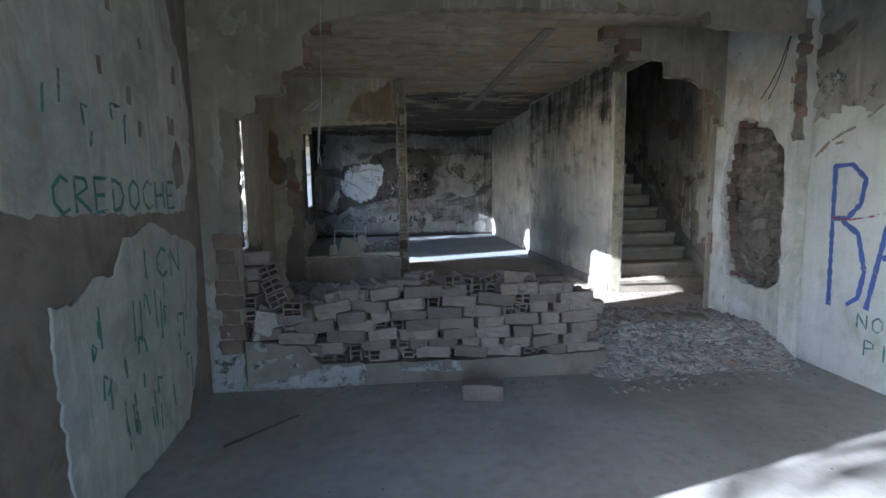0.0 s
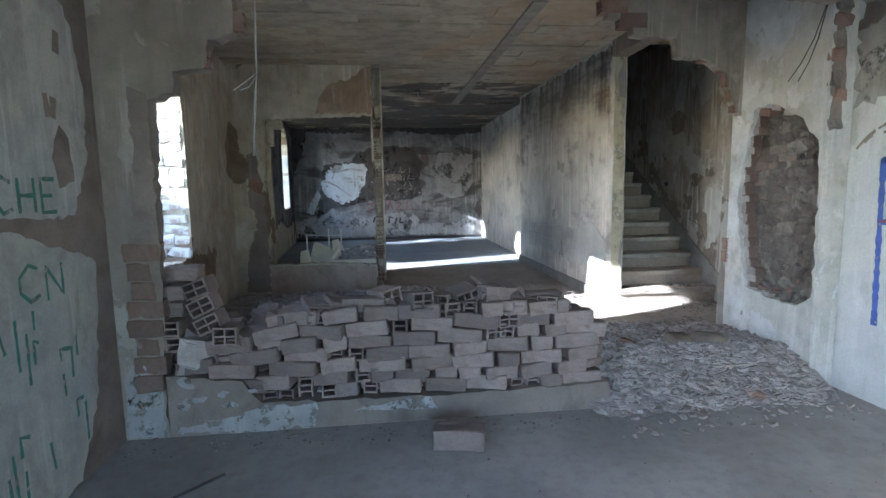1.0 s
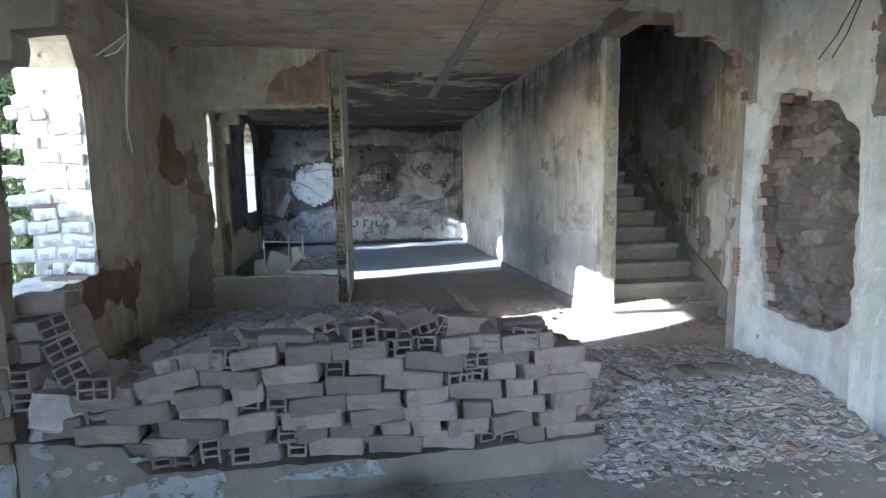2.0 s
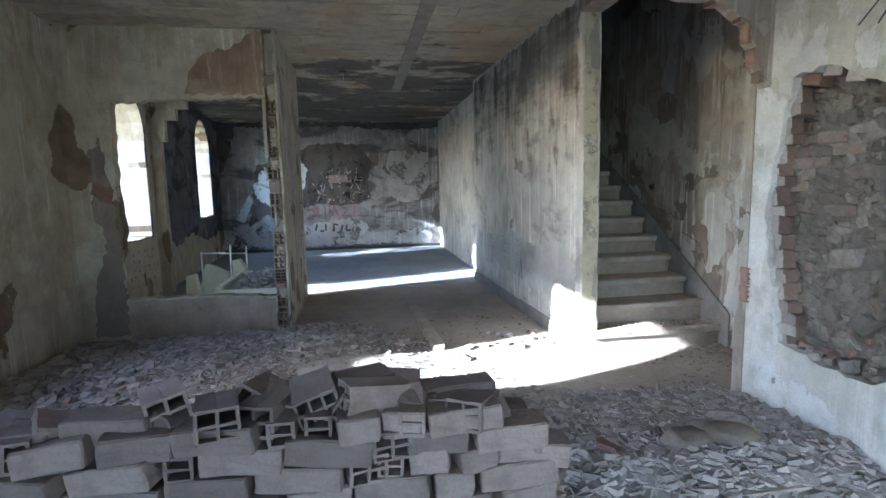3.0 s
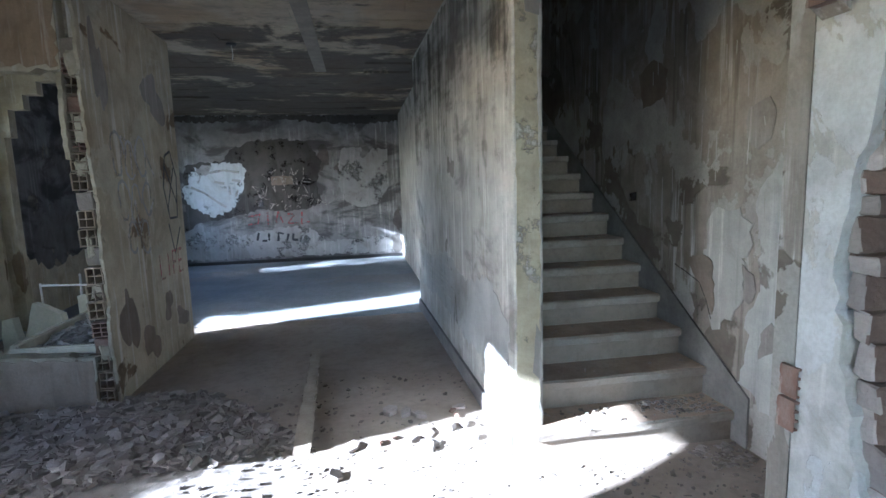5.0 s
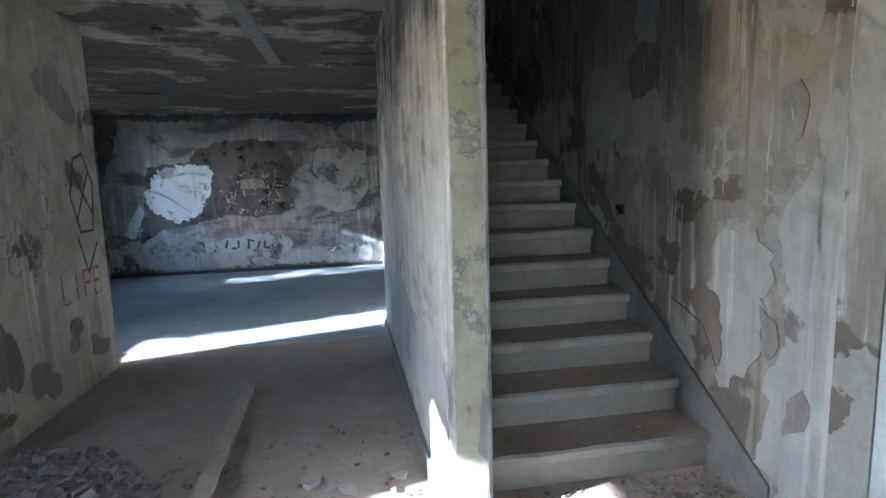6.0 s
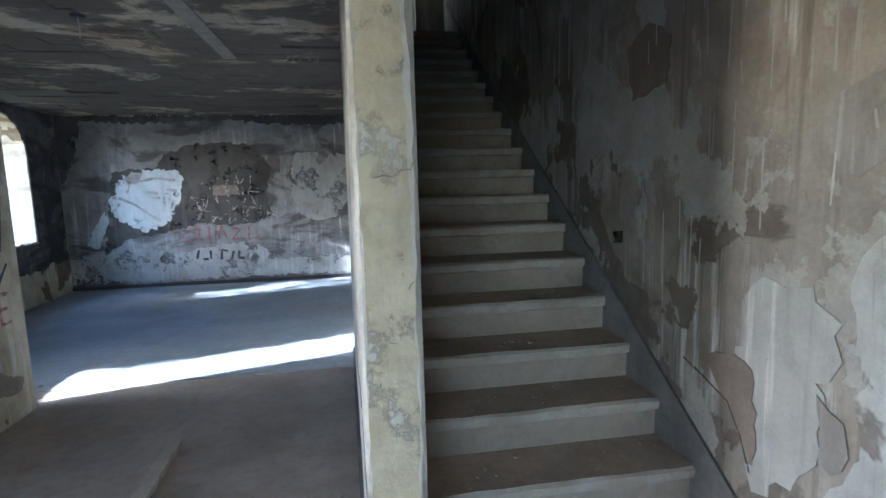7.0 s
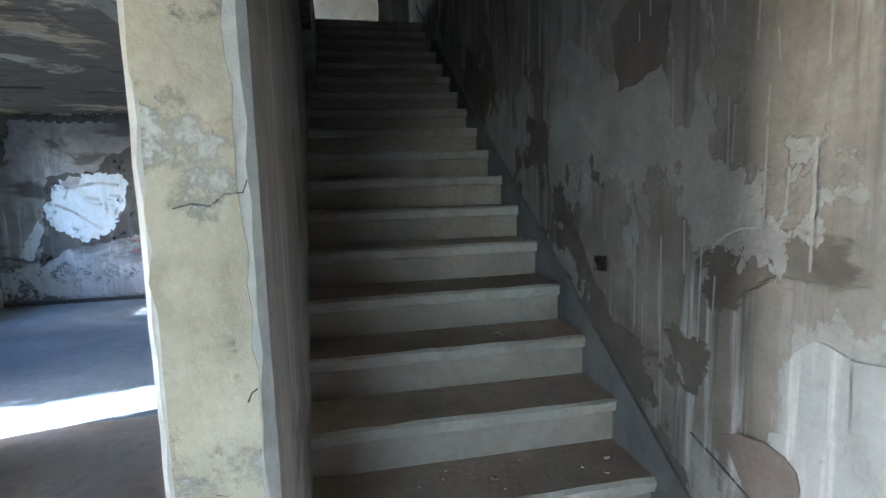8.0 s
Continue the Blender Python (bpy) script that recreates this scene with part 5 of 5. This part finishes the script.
# exposed bricks at the torn edge of the front partition
M_OLD = rough_mat("brown_dusty_brick", (0.16, 0.112, 0.084), (0.215, 0.165, 0.13), 5.0, 0.95, 0.8, 0.5, seed=53, spots=(0.17, 0.145, 0.12))
OLD = [solid_mesh("edge_brick", w, 0.1, 0.12, 320 + i, M_OLD, 0.008) for i, w in enumerate((0.17, 0.2, 0.22, 0.15))]
z = 0.12
while z < 1.02:
    lay(rnd.choice(OLD), pose(-1.0 + rnd.uniform(-0.02, 0.015), 4.488 + rnd.uniform(-0.004, 0.004), z, rnd.uniform(-1, 1), rnd.uniform(-2, 2), rnd.uniform(-2, 2)), pf)
    z += 0.124

# ---- rubble ----
def far_edge(x):
    pts = [(-1.5, 8.05), (0.4, 8.05), (0.7, 8.2), (1.2, 8.1), (1.6, 7.7), (1.94, 7.2), (2.3, 6.92), (2.6, 6.45), (3.9, 6.1), (4.6, 6.1)]
    for (a, p), (b, q) in zip(pts, pts[1:]):
        if x <= b:
            return p + (q - p) * max(0.0, (x - a) / (b - a))
    return 6.1


def lit_strip(x, y):
    """The sunlit strip across the heap, flattened to sand and fine crumbs so it shows few shadows."""
    m = 5.62 + 0.42 * x
    return min(1.0, max(0.0, (0.84 - abs(y - m)) / 0.25)) if x > 0.8 else 0.0


def heap_height(x, y):
    """Height of the debris over the hall floor and down into the front room."""
    side = min(1.0, max(0.0, (x - 0.9) / 1.2))
    back = min(1.0, max(0.0, (far_edge(x) - y) / (1.1 + 0.6 * side)))
    back = back * back * (3 - 2 * back) if side > 0.5 else back ** (0.7 + side)
    h = (0.11 - 0.02 * side) * back + 0.04 * back * (1 - 0.9 * lit_strip(x, y)) * noise.noise(Vector((x * 1.3, y * 1.3, 3)))
    if x > 2.0:
        front = 4.3 + 0.12 * noise.noise(Vector((x * 2, 0, 7))) + 0.25 * max(0, 2.35 - x)
        f = min(1.0, max(0.0, (y - front) / 0.55))
        h = FRONT_Z - 0.03 + (h + 0.23 - 0.0) * f ** 0.75 if y < 4.9 else h
        h *= 1.0 if y < 4.9 else (1 - 0.55 * min(1, max(0, (x - 2.6) / 1.0)) * min(1, max(0, (y - 5.2) / 0.6)))
    return h - 0.005


NX, NY = 110, 90
verts, faces, index = [], [], {}
for i in range(NX + 1):
    for j in range(NY + 1):
        x, y = -1.42 + (3.92 + 1.42) * i / NX, 4.2 + (8.25 - 4.2) * j / NY
        if x < 2.06 and y < 4.74:
            continue
        index[i, j] = len(verts)
        verts.append((x, y, heap_height(x, y) - 0.008 + 0.004 * noise.noise(Vector((x * 14, y * 14, 0)))))
for i in range(NX):
    for j in range(NY):
        q = [(i, j), (i + 1, j), (i + 1, j + 1), (i, j + 1)]
        if all(k in index for k in q):
            faces.append(tuple(index[k] for k in q))
rubble = tagged(from_lists("rubble_heap", verts, faces, M_SAND), "wide heap of grey-brown plaster and tile rubble on the floor", "rubble", kind="stuff")


def shard(rnd, size):
    n = rnd.choice((4, 5, 5, 6))
    a0 = rnd.uniform(0, 6.28)
    ring = [(size * rnd.uniform(0.6, 1.1) * math.cos(a0 + 6.283 * i / n), size * rnd.uniform(0.4, 0.9) * math.sin(a0 + 6.283 * i / n)) for i in range(n)]
    t = max(0.005, size * rnd.uniform(0.16, 0.5))
    vs = [(x, y, t / 2) for x, y in ring] + [(x * 1.06, y * 1.06, -t / 2) for x, y in ring]
    fs = [tuple(range(n)), tuple(range(2 * n - 1, n - 1, -1))] + [(i, i + n, (i + 1) % n + n, (i + 1) % n) for i in range(n)]
    return vs, fs


def scatter(name, count, area, sizes, mat, parent, seed, keep=lambda x, y: True, ground=heap_height):
    rnd = random.Random(seed)
    verts, faces = [], []
    x0, x1, y0, y1 = area
    while count > 0:
        x, y = rnd.uniform(x0, x1), rnd.uniform(y0, y1)
        if not keep(x, y):
            continue
        count -= 1
        strip = ground is heap_height and (lit_strip(x, y) > 0.5 or (x > 2.55 and y > 5.85))
        if strip and rnd.random() < (0.88 if x < 2.55 else 0.95):
            continue
        size = min(sizes[1], sizes[0] * rnd.paretovariate(1.7))
        flat = 1.0
        if strip:
            size, flat = min(0.02, size * 0.55), 0.2
        vs, fs = shard(rnd, size)
        z = ground(x, y)
        m = Matrix.Translation((x, y, z + size * 0.12 * flat)) @ Euler((radians(rnd.gauss(0, 16 * flat)), radians(rnd.gauss(0, 16 * flat)), rnd.uniform(0, 6.28))).to_matrix().to_4x4()
        b = len(verts)
        verts += [m @ Vector(v) for v in vs]
        faces += [tuple(i + b for i in f) for f in fs]
    return tagged(from_lists(name, verts, faces, mat, parent), kind="stuff")


def on_heap(x, y):
    if x < WX(y) + 0.03 or x > 3.84 or y > far_edge(x) + 0.05 or (x > 0.44 and x < 0.58 and y > 8.04):
        return False
    if x < 2.06:
        return y > 4.76
    return y > 4.26 + 0.25 * max(0, 2.35 - x) + 0.1 * noise.noise(Vector((x * 2, 0, 7)))


scatter("rubble_shards", 19000, (-1.42, 3.86, 4.25, 8.25), (0.015, 0.058), M_SHARD, rubble, 1, on_heap)
scatter("rubble_shards", 3800, (2.05, 3.86, 4.25, 5.6), (0.024, 0.06), M_SHARD, rubble, 11, on_heap)
scatter("rubble_shards", 5000, (2.05, 3.86, 4.25, 6.0), (0.01, 0.04), M_SHARD, rubble, 2, on_heap)
scatter("rubble_shards", 2200, (-0.6, 2.0, 6.9, 8.2), (0.018, 0.07), M_SHARD, rubble, 8, on_heap)
scatter("floor_crumbs", 420, (1.3, 4.4, 6.3, 8.2), (0.006, 0.024), M_CRUMB, rubble, 3, lambda x, y: x < 3.12 or y < 6.6, lambda x, y: 0.002)
scatter("floor_crumbs", 260, (3.5, 4.48, 5.75, 6.9), (0.006, 0.024), M_CRUMB, rubble, 4, lambda x, y: True, lambda x, y: 0.002 if y < 6.64 else (0.182 if y < 6.9 else 0.362))
scatter("floor_crumbs", 200, (-1.1, 4.0, 0.9, 4.4), (0.003, 0.012), M_CRUMB, rubble, 5, lambda x, y: True, lambda x, y: FRONT_Z + 0.001)
scatter("floor_crumbs", 300, (-1.1, 2.3, 4.15, 4.44), (0.004, 0.016), M_CRUMB, rubble, 12, lambda x, y: True, lambda x, y: FRONT_Z + 0.001)
scatter("floor_crumbs", 150, (2.0, 4.05, 4.0, 4.5), (0.01, 0.04), M_SHARD, rubble, 6, lambda x, y: True, lambda x, y: FRONT_Z + 0.001)
def tread(x, y):
    k = 0
    while nosing(k + 1) < y:
        k += 1
    return RISE * (k + 1) + 0.001
scatter("step_crumbs", 110, (3.4, 4.48, 6.72, 8.8), (0.005, 0.016), M_SAND, rubble, 7, lambda x, y: min(abs(y - nosing(k)) for k in range(12)) > 0.03, tread)
scatter("step_crumbs", 240, (4.02, 4.49, 6.4, 6.9), (0.008, 0.026), M_SHARD, rubble, 14, lambda x, y: abs(y - nosing(0)) > 0.03 and x > 4.02 + 0.5 * (6.9 - y), lambda x, y: 0.003 if y < nosing(0) else tread(x, y))
PIECES = []
for s in range(10):
    r = random.Random(100 + s)
    vs, fs = shard(r, r.uniform(0.04, 0.07))
    me = bpy.data.meshes.new("rubble_piece")
    me.from_pydata(vs, [], fs)
    me.materials.append(M_PIECE if s < 8 else M_RED)
    PIECES.append(me)
rnd = random.Random(55)
n = 0
while n < 260:
    x, y = rnd.uniform(-1.2, 3.8), rnd.uniform(4.3, 8.0)
    if on_heap(x, y) and not ((lit_strip(x, y) > 0.3 or (x > 2.55 and y > 5.85)) and rnd.random() < 0.95):
        lay(rnd.choice(PIECES[:8] * 5 + PIECES[8:]), pose(x, y, heap_height(x, y) + 0.016, rnd.gauss(0, 13), rnd.gauss(0, 13), rnd.uniform(0, 360)), rubble, "rubble_piece")
        n += 1
for i in range(16):
    x, y = rnd.uniform(2.05, 3.05), rnd.uniform(6.9, 7.5)
    lay(rnd.choice(PIECES), pose(x, y, 0.014, rnd.gauss(0, 5), rnd.gauss(0, 5), rnd.uniform(0, 360)), rubble, "rubble_piece")
for x, y, s in ((2.15, 4.72, 0.14), (3.2, 5.15, 0.13), (3.45, 5.25, 0.15), (2.55, 4.95, 0.1), (3.3, 4.4, 0.1), (0.2, 5.2, 0.12), (-0.3, 5.4, 0.12), (0.75, 4.95, 0.1), (-0.9, 5.1, 0.12)):
    lay(chunk_mesh("rubble_block", s * 1.2, s * 0.8, s * 0.5, int(x * 100), M_RED if s == 0.1 or x < 0 else M_PIECE, 3, 0.25), pose(x, y, heap_height(x, y) + 0.02, 8, -6, x * 50), rubble, "rubble_block")

# two brown lumps that stand for a flattened sack on the rubble
M_SACK = rough_mat("brown_sackcloth", (0.15, 0.125, 0.1), (0.2, 0.165, 0.13), 7.0, 0.95, 0.6, seed=49)
for x, y, w, a in ((3.0, 4.95, 0.22, 10), (3.28, 4.97, 0.24, -8)):
    me = chunk_mesh("earth_lump", w, 0.12, 0.1, int(x * 90), M_SACK, 3, 0.2)
    me.shade_smooth()
    lay(me, pose(x, y, heap_height(x, y) + 0.035, 8, 5, a), rubble, "earth_lump")

# ---- closet: pipes, broken slabs, tray of debris ----
def tube(name, pts, r, mat, parent, n=8):
    cu = bpy.data.curves.new(name, 'CURVE')
    cu.dimensions, cu.bevel_depth, cu.bevel_resolution = '3D', r, 2
    sp = cu.splines.new('POLY')
    sp.points.add(len(pts) - 1)
    for p, q in zip(sp.points, pts):
        p.co = (*q, 1)
    ob = new(name, cu)
    cu.materials.append(mat)
    if parent:
        ob.parent = parent
    return ob


M_PIPE = plain("pale_metal", (0.55, 0.55, 0.54), 0.5, 0.3)
M_CREAM = rough_mat("cream_slab", (0.62, 0.58, 0.45), (0.55, 0.5, 0.4), 4.0, 0.8, 0.3, seed=21)
rack = tagged(empty("metal_rack"), "bent pale metal rail frame standing among the debris", "metal frame")
for pts in ([(-0.72, 9.6, 0.68), (-0.16, 9.6, 0.66)], [(-0.36, 9.6, 0.78), (-0.37, 9.6, 0.0)], [(-0.16, 9.6, 0.76), (-0.17, 9.6, 0.0)], [(-0.72, 9.6, 0.7), (-0.73, 9.65, 0.0)]):
    tube("rail", pts, 0.011, M_PIPE, rack)
for pts, y in (([(-0.62, 0.0), (-0.66, 0.3), (-0.56, 0.6), (-0.3, 0.5), (-0.28, 0.36), (-0.4, 0.0)], 9.0), ([(-0.8, 0.0), (-0.76, 0.48), (-0.66, 0.5), (-0.62, 0.3), (-0.64, 0.0)], 8.85), ([(-0.3, 0.0), (-0.3, 0.6), (-0.22, 0.62), (-0.14, 0.5), (-0.1, 0.0)], 9.3)):
    ob = prism("broken_slab", rag(pts + [pts[0]], 0.008, 0.08, int(y * 10))[:-1], [], (0, y, 0), (1, -0.25, 0), (0.02, 0.06, 0.0), M_CREAM)
    tagged(ob, "cream-coloured broken plaster slab leaning in the debris", "slab", "slabs in the closet")
tray = tagged(empty("debris_tray", (0.1, 8.7, 0.0)), "pale shallow tub full of grey debris behind the low wall", "tub")
bpy.context.view_layer.update()
def tray_part(name, bm, mat):
    ob = part(name, bm, mat)
    ob.parent, ob.matrix_parent_inverse = tray, tray.matrix_basis.inverted()
    return ob
tray_part("tub_side", box_bm(-0.2, -0.14, 8.22, 9.35, 0.0, 0.47, 0.01), M_CREAM)
tray_part("tub_side", box_bm(-0.14, 0.43, 9.29, 9.35, 0.0, 0.47, 0.01), M_CREAM)
tray_part("tub_rim", box_bm(-0.2, 0.43, 8.2, 8.25, 0.38, 0.44, 0.01), M_CREAM)
tray_part("tub_fill", box_bm(-0.14, 0.43, 8.25, 9.29, 0.0, 0.38), M_SAND)
ob = scatter("tub_debris", 420, (-0.1, 0.42, 8.28, 9.26), (0.018, 0.07), M_SHARD, None, 9, lambda x, y: True, lambda x, y: 0.39 + 0.14 * max(0, min(1, (y - 8.3) / 0.5)) * max(0, min(1, (x + 0.15) / 0.4)))
ob.parent, ob.matrix_parent_inverse = tray, tray.matrix_basis.inverted()
structure(scatter("closet_debris", 700, (-1.4, 0.4, 8.22, 10.4), (0.015, 0.06), M_SHARD, None, 10, lambda x, y: True, lambda x, y: 0.01), "scattered plaster crumbs on the closet floor", "debris")

# ---- hall: skirting, floor scar, ceiling band, cables ----
structure(prism("baseboard", rect(0.03, 3.67, 0.0, 0.13), [], (3.178, 6.74, 0), (-0.026, 1, 0), (0.03, 0, 0), rough_mat("skirting_cement", (0.17, 0.165, 0.16), (0.22, 0.215, 0.205), 5, 0.85, 0.3, seed=31)), "dark cement skirting", "baseboard")
structure(part("baseboard", box_bm(-1.85, 3.29, 15.222, 15.234, 0.004, 0.07), plain("black_skirting", (0.035, 0.034, 0.035), 0.8)), "black sooty skirting", "baseboard")
pts = [(FOOT - 0.1, 0.0), (FOOT - 0.1, 0.3), (nosing(20), RISE * 20 + 0.28), (nosing(20), RISE * 20 - 0.25), (FOOT + 0.3, 0.0)]
structure(prism("stair_skirting", pts, [], (4.506, 0, 0), (0, 1, 0), (0.012, 0, 0), rough_mat("skirting_grime", (0.15, 0.145, 0.14), (0.21, 0.205, 0.195), 4, 0.85, 0.3, seed=32)), "dark cement skirting rising with the steps", "baseboard")
ol = rag([(1.93, 7.05), (2.03, 7.05), (1.96, 8.9), (1.88, 8.92), (1.93, 7.05)], 0.008, 0.07, 41)[:-1]
verts = [(x + 0.012, y, 0.055) for x, y in ol] + [(x, y, 0.0) for x, y in ol]
n = len(ol)
structure(from_lists("floor_scar", verts, [tuple(range(n))] + [(i, (i + 1) % n, (i + 1) % n + n, i + n) for i in range(n)], rough_mat("ridge_mortar", (0.36, 0.31, 0.25), (0.45, 0.4, 0.33), 6, 0.9, 0.6, seed=37)), "low mortar ridge of a vanished partition", "trim")
structure(part("ceiling_trim", box_bm(1.92, 2.06, 5.6, 11.08, H - 0.012, H + 0.004, 0.004), rough_mat("pale_mortar", (0.26, 0.24, 0.205), (0.2, 0.185, 0.16), 6, 0.9, 0.4, seed=33)), "pale mortar strip on the ceiling", "trim")
# beam stub over the pier
structure(part("beam", box_bm(3.18, 3.37, 5.6, 6.76, 2.86, H, 0.01), M_PIER), "short plastered beam above the pier", "trim")

M_WIRE = plain("grey_cable", (0.32, 0.31, 0.29), 0.6)
cable = tagged(empty("hanging_cable"), "thin pale electric wires hanging from the broken lintel", "cable")
tube("wire", [(-0.18, 4.44, 2.85), (-0.19, 4.42, 2.5), (-0.2, 4.42, 2.15), (-0.23, 4.42, 1.9), (-0.25, 4.43, 1.65)], 0.005, M_WIRE, cable)
tube("wire", [(-0.2, 4.42, 2.16), (-0.215, 4.41, 1.95), (-0.235, 4.4, 1.75), (-0.22, 4.4, 1.62)], 0.004, M_WIRE, cable)
tube("wire", [(-0.2, 4.42, 2.16), (-0.26, 4.41, 2.11), (-0.34, 4.4, 2.05)], 0.004, M_WIRE, cable)
tube("wire", [(-0.2, 4.42, 2.14), (-0.25, 4.41, 2.07), (-0.3, 4.4, 2.05)], 0.004, M_WIRE, cable)
cable = tagged(empty("wall_cable"), "thin dark wires dangling on the broken wall", "cable")
tube("wire", [(3.86, 4.63, 2.72), (3.84, 4.7, 2.5), (3.83, 4.8, 2.34), (3.84, 4.93, 2.23)], 0.004, M_BLACK, cable)
tube("wire", [(3.86, 4.62, 2.72), (3.84, 4.66, 2.5), (3.83, 4.72, 2.34), (3.84, 4.83, 2.21)], 0.004, M_BLACK, cable)
hook = tagged(empty("ceiling_hook"), "dark ceiling hole with a short wire", "ceiling fitting")
bm = bmesh.new()
bmesh.ops.create_cone(bm, cap_ends=True, segments=14, radius1=0.045, radius2=0.055, depth=0.02, matrix=Matrix.Translation((1.18, 9.84, H - 0.008)))
part("box", bm, M_BLACK, hook)
tube("wire", [(1.18, 9.84, H - 0.01), (1.19, 9.84, H - 0.1), (1.18, 9.85, H - 0.16)], 0.005, M_WIRE, hook)

# ---- garden outside the west windows ----
M_LEAF = rough_mat("foliage", (0.05, 0.085, 0.03), (0.09, 0.12, 0.05), 3.0, 0.7, 0.1, 0.6, seed=50, island=True)
M_BARK = rough_mat("bark", (0.14, 0.11, 0.08), (0.2, 0.16, 0.12), 12.0, 0.95, 0.8, seed=51)


def leaf_cloud(name, lumps, count, size, parent, seed):
    """Many small folded leaves spread over a few uneven lumps."""
    rnd = random.Random(seed)
    verts, faces = [], []
    for _ in range(count):
        cx, cy, cz, r = rnd.choice(lumps)
        d = Vector((rnd.gauss(0, 1), rnd.gauss(0, 1), rnd.gauss(0, 1))).normalized() * r * rnd.uniform(0.45, 1.05)
        c = Vector((cx, cy, cz)) + Vector((d.x, d.y, d.z * 0.8))
        m = Euler((rnd.uniform(0, 6.28), rnd.uniform(0, 6.28), rnd.uniform(0, 6.28))).to_matrix()
        s = size * rnd.uniform(0.6, 1.4)
        b = len(verts)
        verts += [c + m @ Vector(v) * s for v in ((-1, 0, 0), (0, -0.4, 0.12), (1, 0, 0), (0, 0.4, 0.12))]
        faces += [(b, b + 1, b + 2), (b, b + 2, b + 3)]
    return from_lists(name, verts, faces, M_LEAF, parent)


def tree(x, y, h, spread, seed, label, leaves=2600):
    ob = tagged(empty("tree", (x, y, -0.45)), label, "tree", "garden trees")
    rnd = random.Random(seed)
    bm = bmesh.new()
    limbs = [((0, 0, 0), (0.1, 0.05, h * 0.55), 0.14, 0.09)]
    tips = []
    for i in range(6):
        a = i * 1.05 + rnd.uniform(-0.3, 0.3)
        tip = (spread * 0.7 * math.cos(a), spread * 0.7 * math.sin(a), h * rnd.uniform(0.7, 0.95))
        limbs.append(((0.1, 0.05, h * rnd.uniform(0.35, 0.55)), tip, 0.06, 0.02))
        tips.append(tip)
    for p, q, r0, r1 in limbs:
        p, q = Vector(p), Vector(q)
        d = q - p
        m = Matrix.Translation((p + q) / 2) @ d.to_track_quat('Z', 'Y').to_matrix().to_4x4()
        bmesh.ops.create_cone(bm, cap_ends=True, segments=9, radius1=r0, radius2=r1, depth=d.length, matrix=m)
    part("trunk", bm, M_BARK, ob)
    lumps = [(tx + rnd.uniform(-0.3, 0.3), ty + rnd.uniform(-0.3, 0.3), tz + rnd.uniform(-0.3, 0.3), spread * rnd.uniform(0.3, 0.5)) for tx, ty, tz in tips + tips]
    leaf_cloud("crown", lumps, leaves, 0.09, ob, seed)
    return ob


tree(-9.8, 12.0, 6.2, 1.5, 1, "garden tree with a loose green crown beyond the window", 1500)
tree(-8.5, 0.0, 5.4, 1.5, 2, "garden tree with a loose green crown shading the front window", 700)
def conifer(x, y, h, r, seed, leaves):
    """Slim dense evergreen: a straight tapered stem and tiers of short drooping sprays."""
    ob = tagged(empty("conifer", (x, y, -0.45)), "slim dark green conifer set to shade an arched window", "tree", "garden trees")
    bm = bmesh.new()
    bmesh.ops.create_cone(bm, cap_ends=True, segments=9, radius1=0.09, radius2=0.02, depth=h, matrix=Matrix.Translation((0, 0, h / 2)))
    part("trunk", bm, M_BARK, ob)
    rnd = random.Random(seed)
    lumps = []
    for i in range(26):
        f = i / 25
        w = r * (1 - 0.75 * f ** 2)
        for q in range(3):
            a = rnd.uniform(0, 6.28)
            lumps.append((0.55 * w * math.cos(a), 0.55 * w * math.sin(a), 0.3 + (h - 0.4) * f, 0.5 * w + 0.06))
    leaf_cloud("foliage", lumps, leaves, 0.055, ob, seed)
    return ob


# added to block sun and narrow the second window's strip on the floor
conifer(-4.0, 9.68, 5.2, 0.36, 21, 12000)
# stands in the window view; set here to keep sun off the end wall
conifer(-4.2, 13.6, 5.6, 0.5, 22, 11000)
# added shrub, out of view: blocks low sun to trim the hall's floor patch
ob = tagged(empty("shrub", (-3.2, 6.0, -0.45)), "unseen green shrub added to trim the sun patch", "shrub", "garden shrubs")
leaf_cloud("foliage", [(0, 0.05, 2.2, 0.42), (0, -0.28, 2.16, 0.42), (0, -0.55, 2.1, 0.42), (0, -1.0, 2.05, 0.42), (0, -1.45, 1.95, 0.45), (0, -1.9, 1.9, 0.4), (0, -0.6, 1.3, 0.6), (0, -1.4, 1.3, 0.6), (0, 0.0, 1.5, 0.55), (0, -0.4, 0.6, 0.7), (0, -1.0, 0.6, 0.7)], 26000, 0.06, ob, 70)
for i, (x, y, r) in enumerate(((-3.6, 7.6, 0.7), (-3.4, 11.9, 0.6), (-5.2, 14.5, 0.9), (-4.6, 17.0, 0.9))):
    ob = tagged(empty("shrub", (x, y, -0.45)), "overgrown green shrub outside the arched windows", "shrub", "garden shrubs")
    leaf_cloud("foliage", [(0, 0, r * 0.9, r), (r * 0.5, 0.3, r * 0.7, r * 0.7), (-r * 0.4, -0.3, r * 1.3, r * 0.6)], 1500, 0.06, ob, 60 + i)
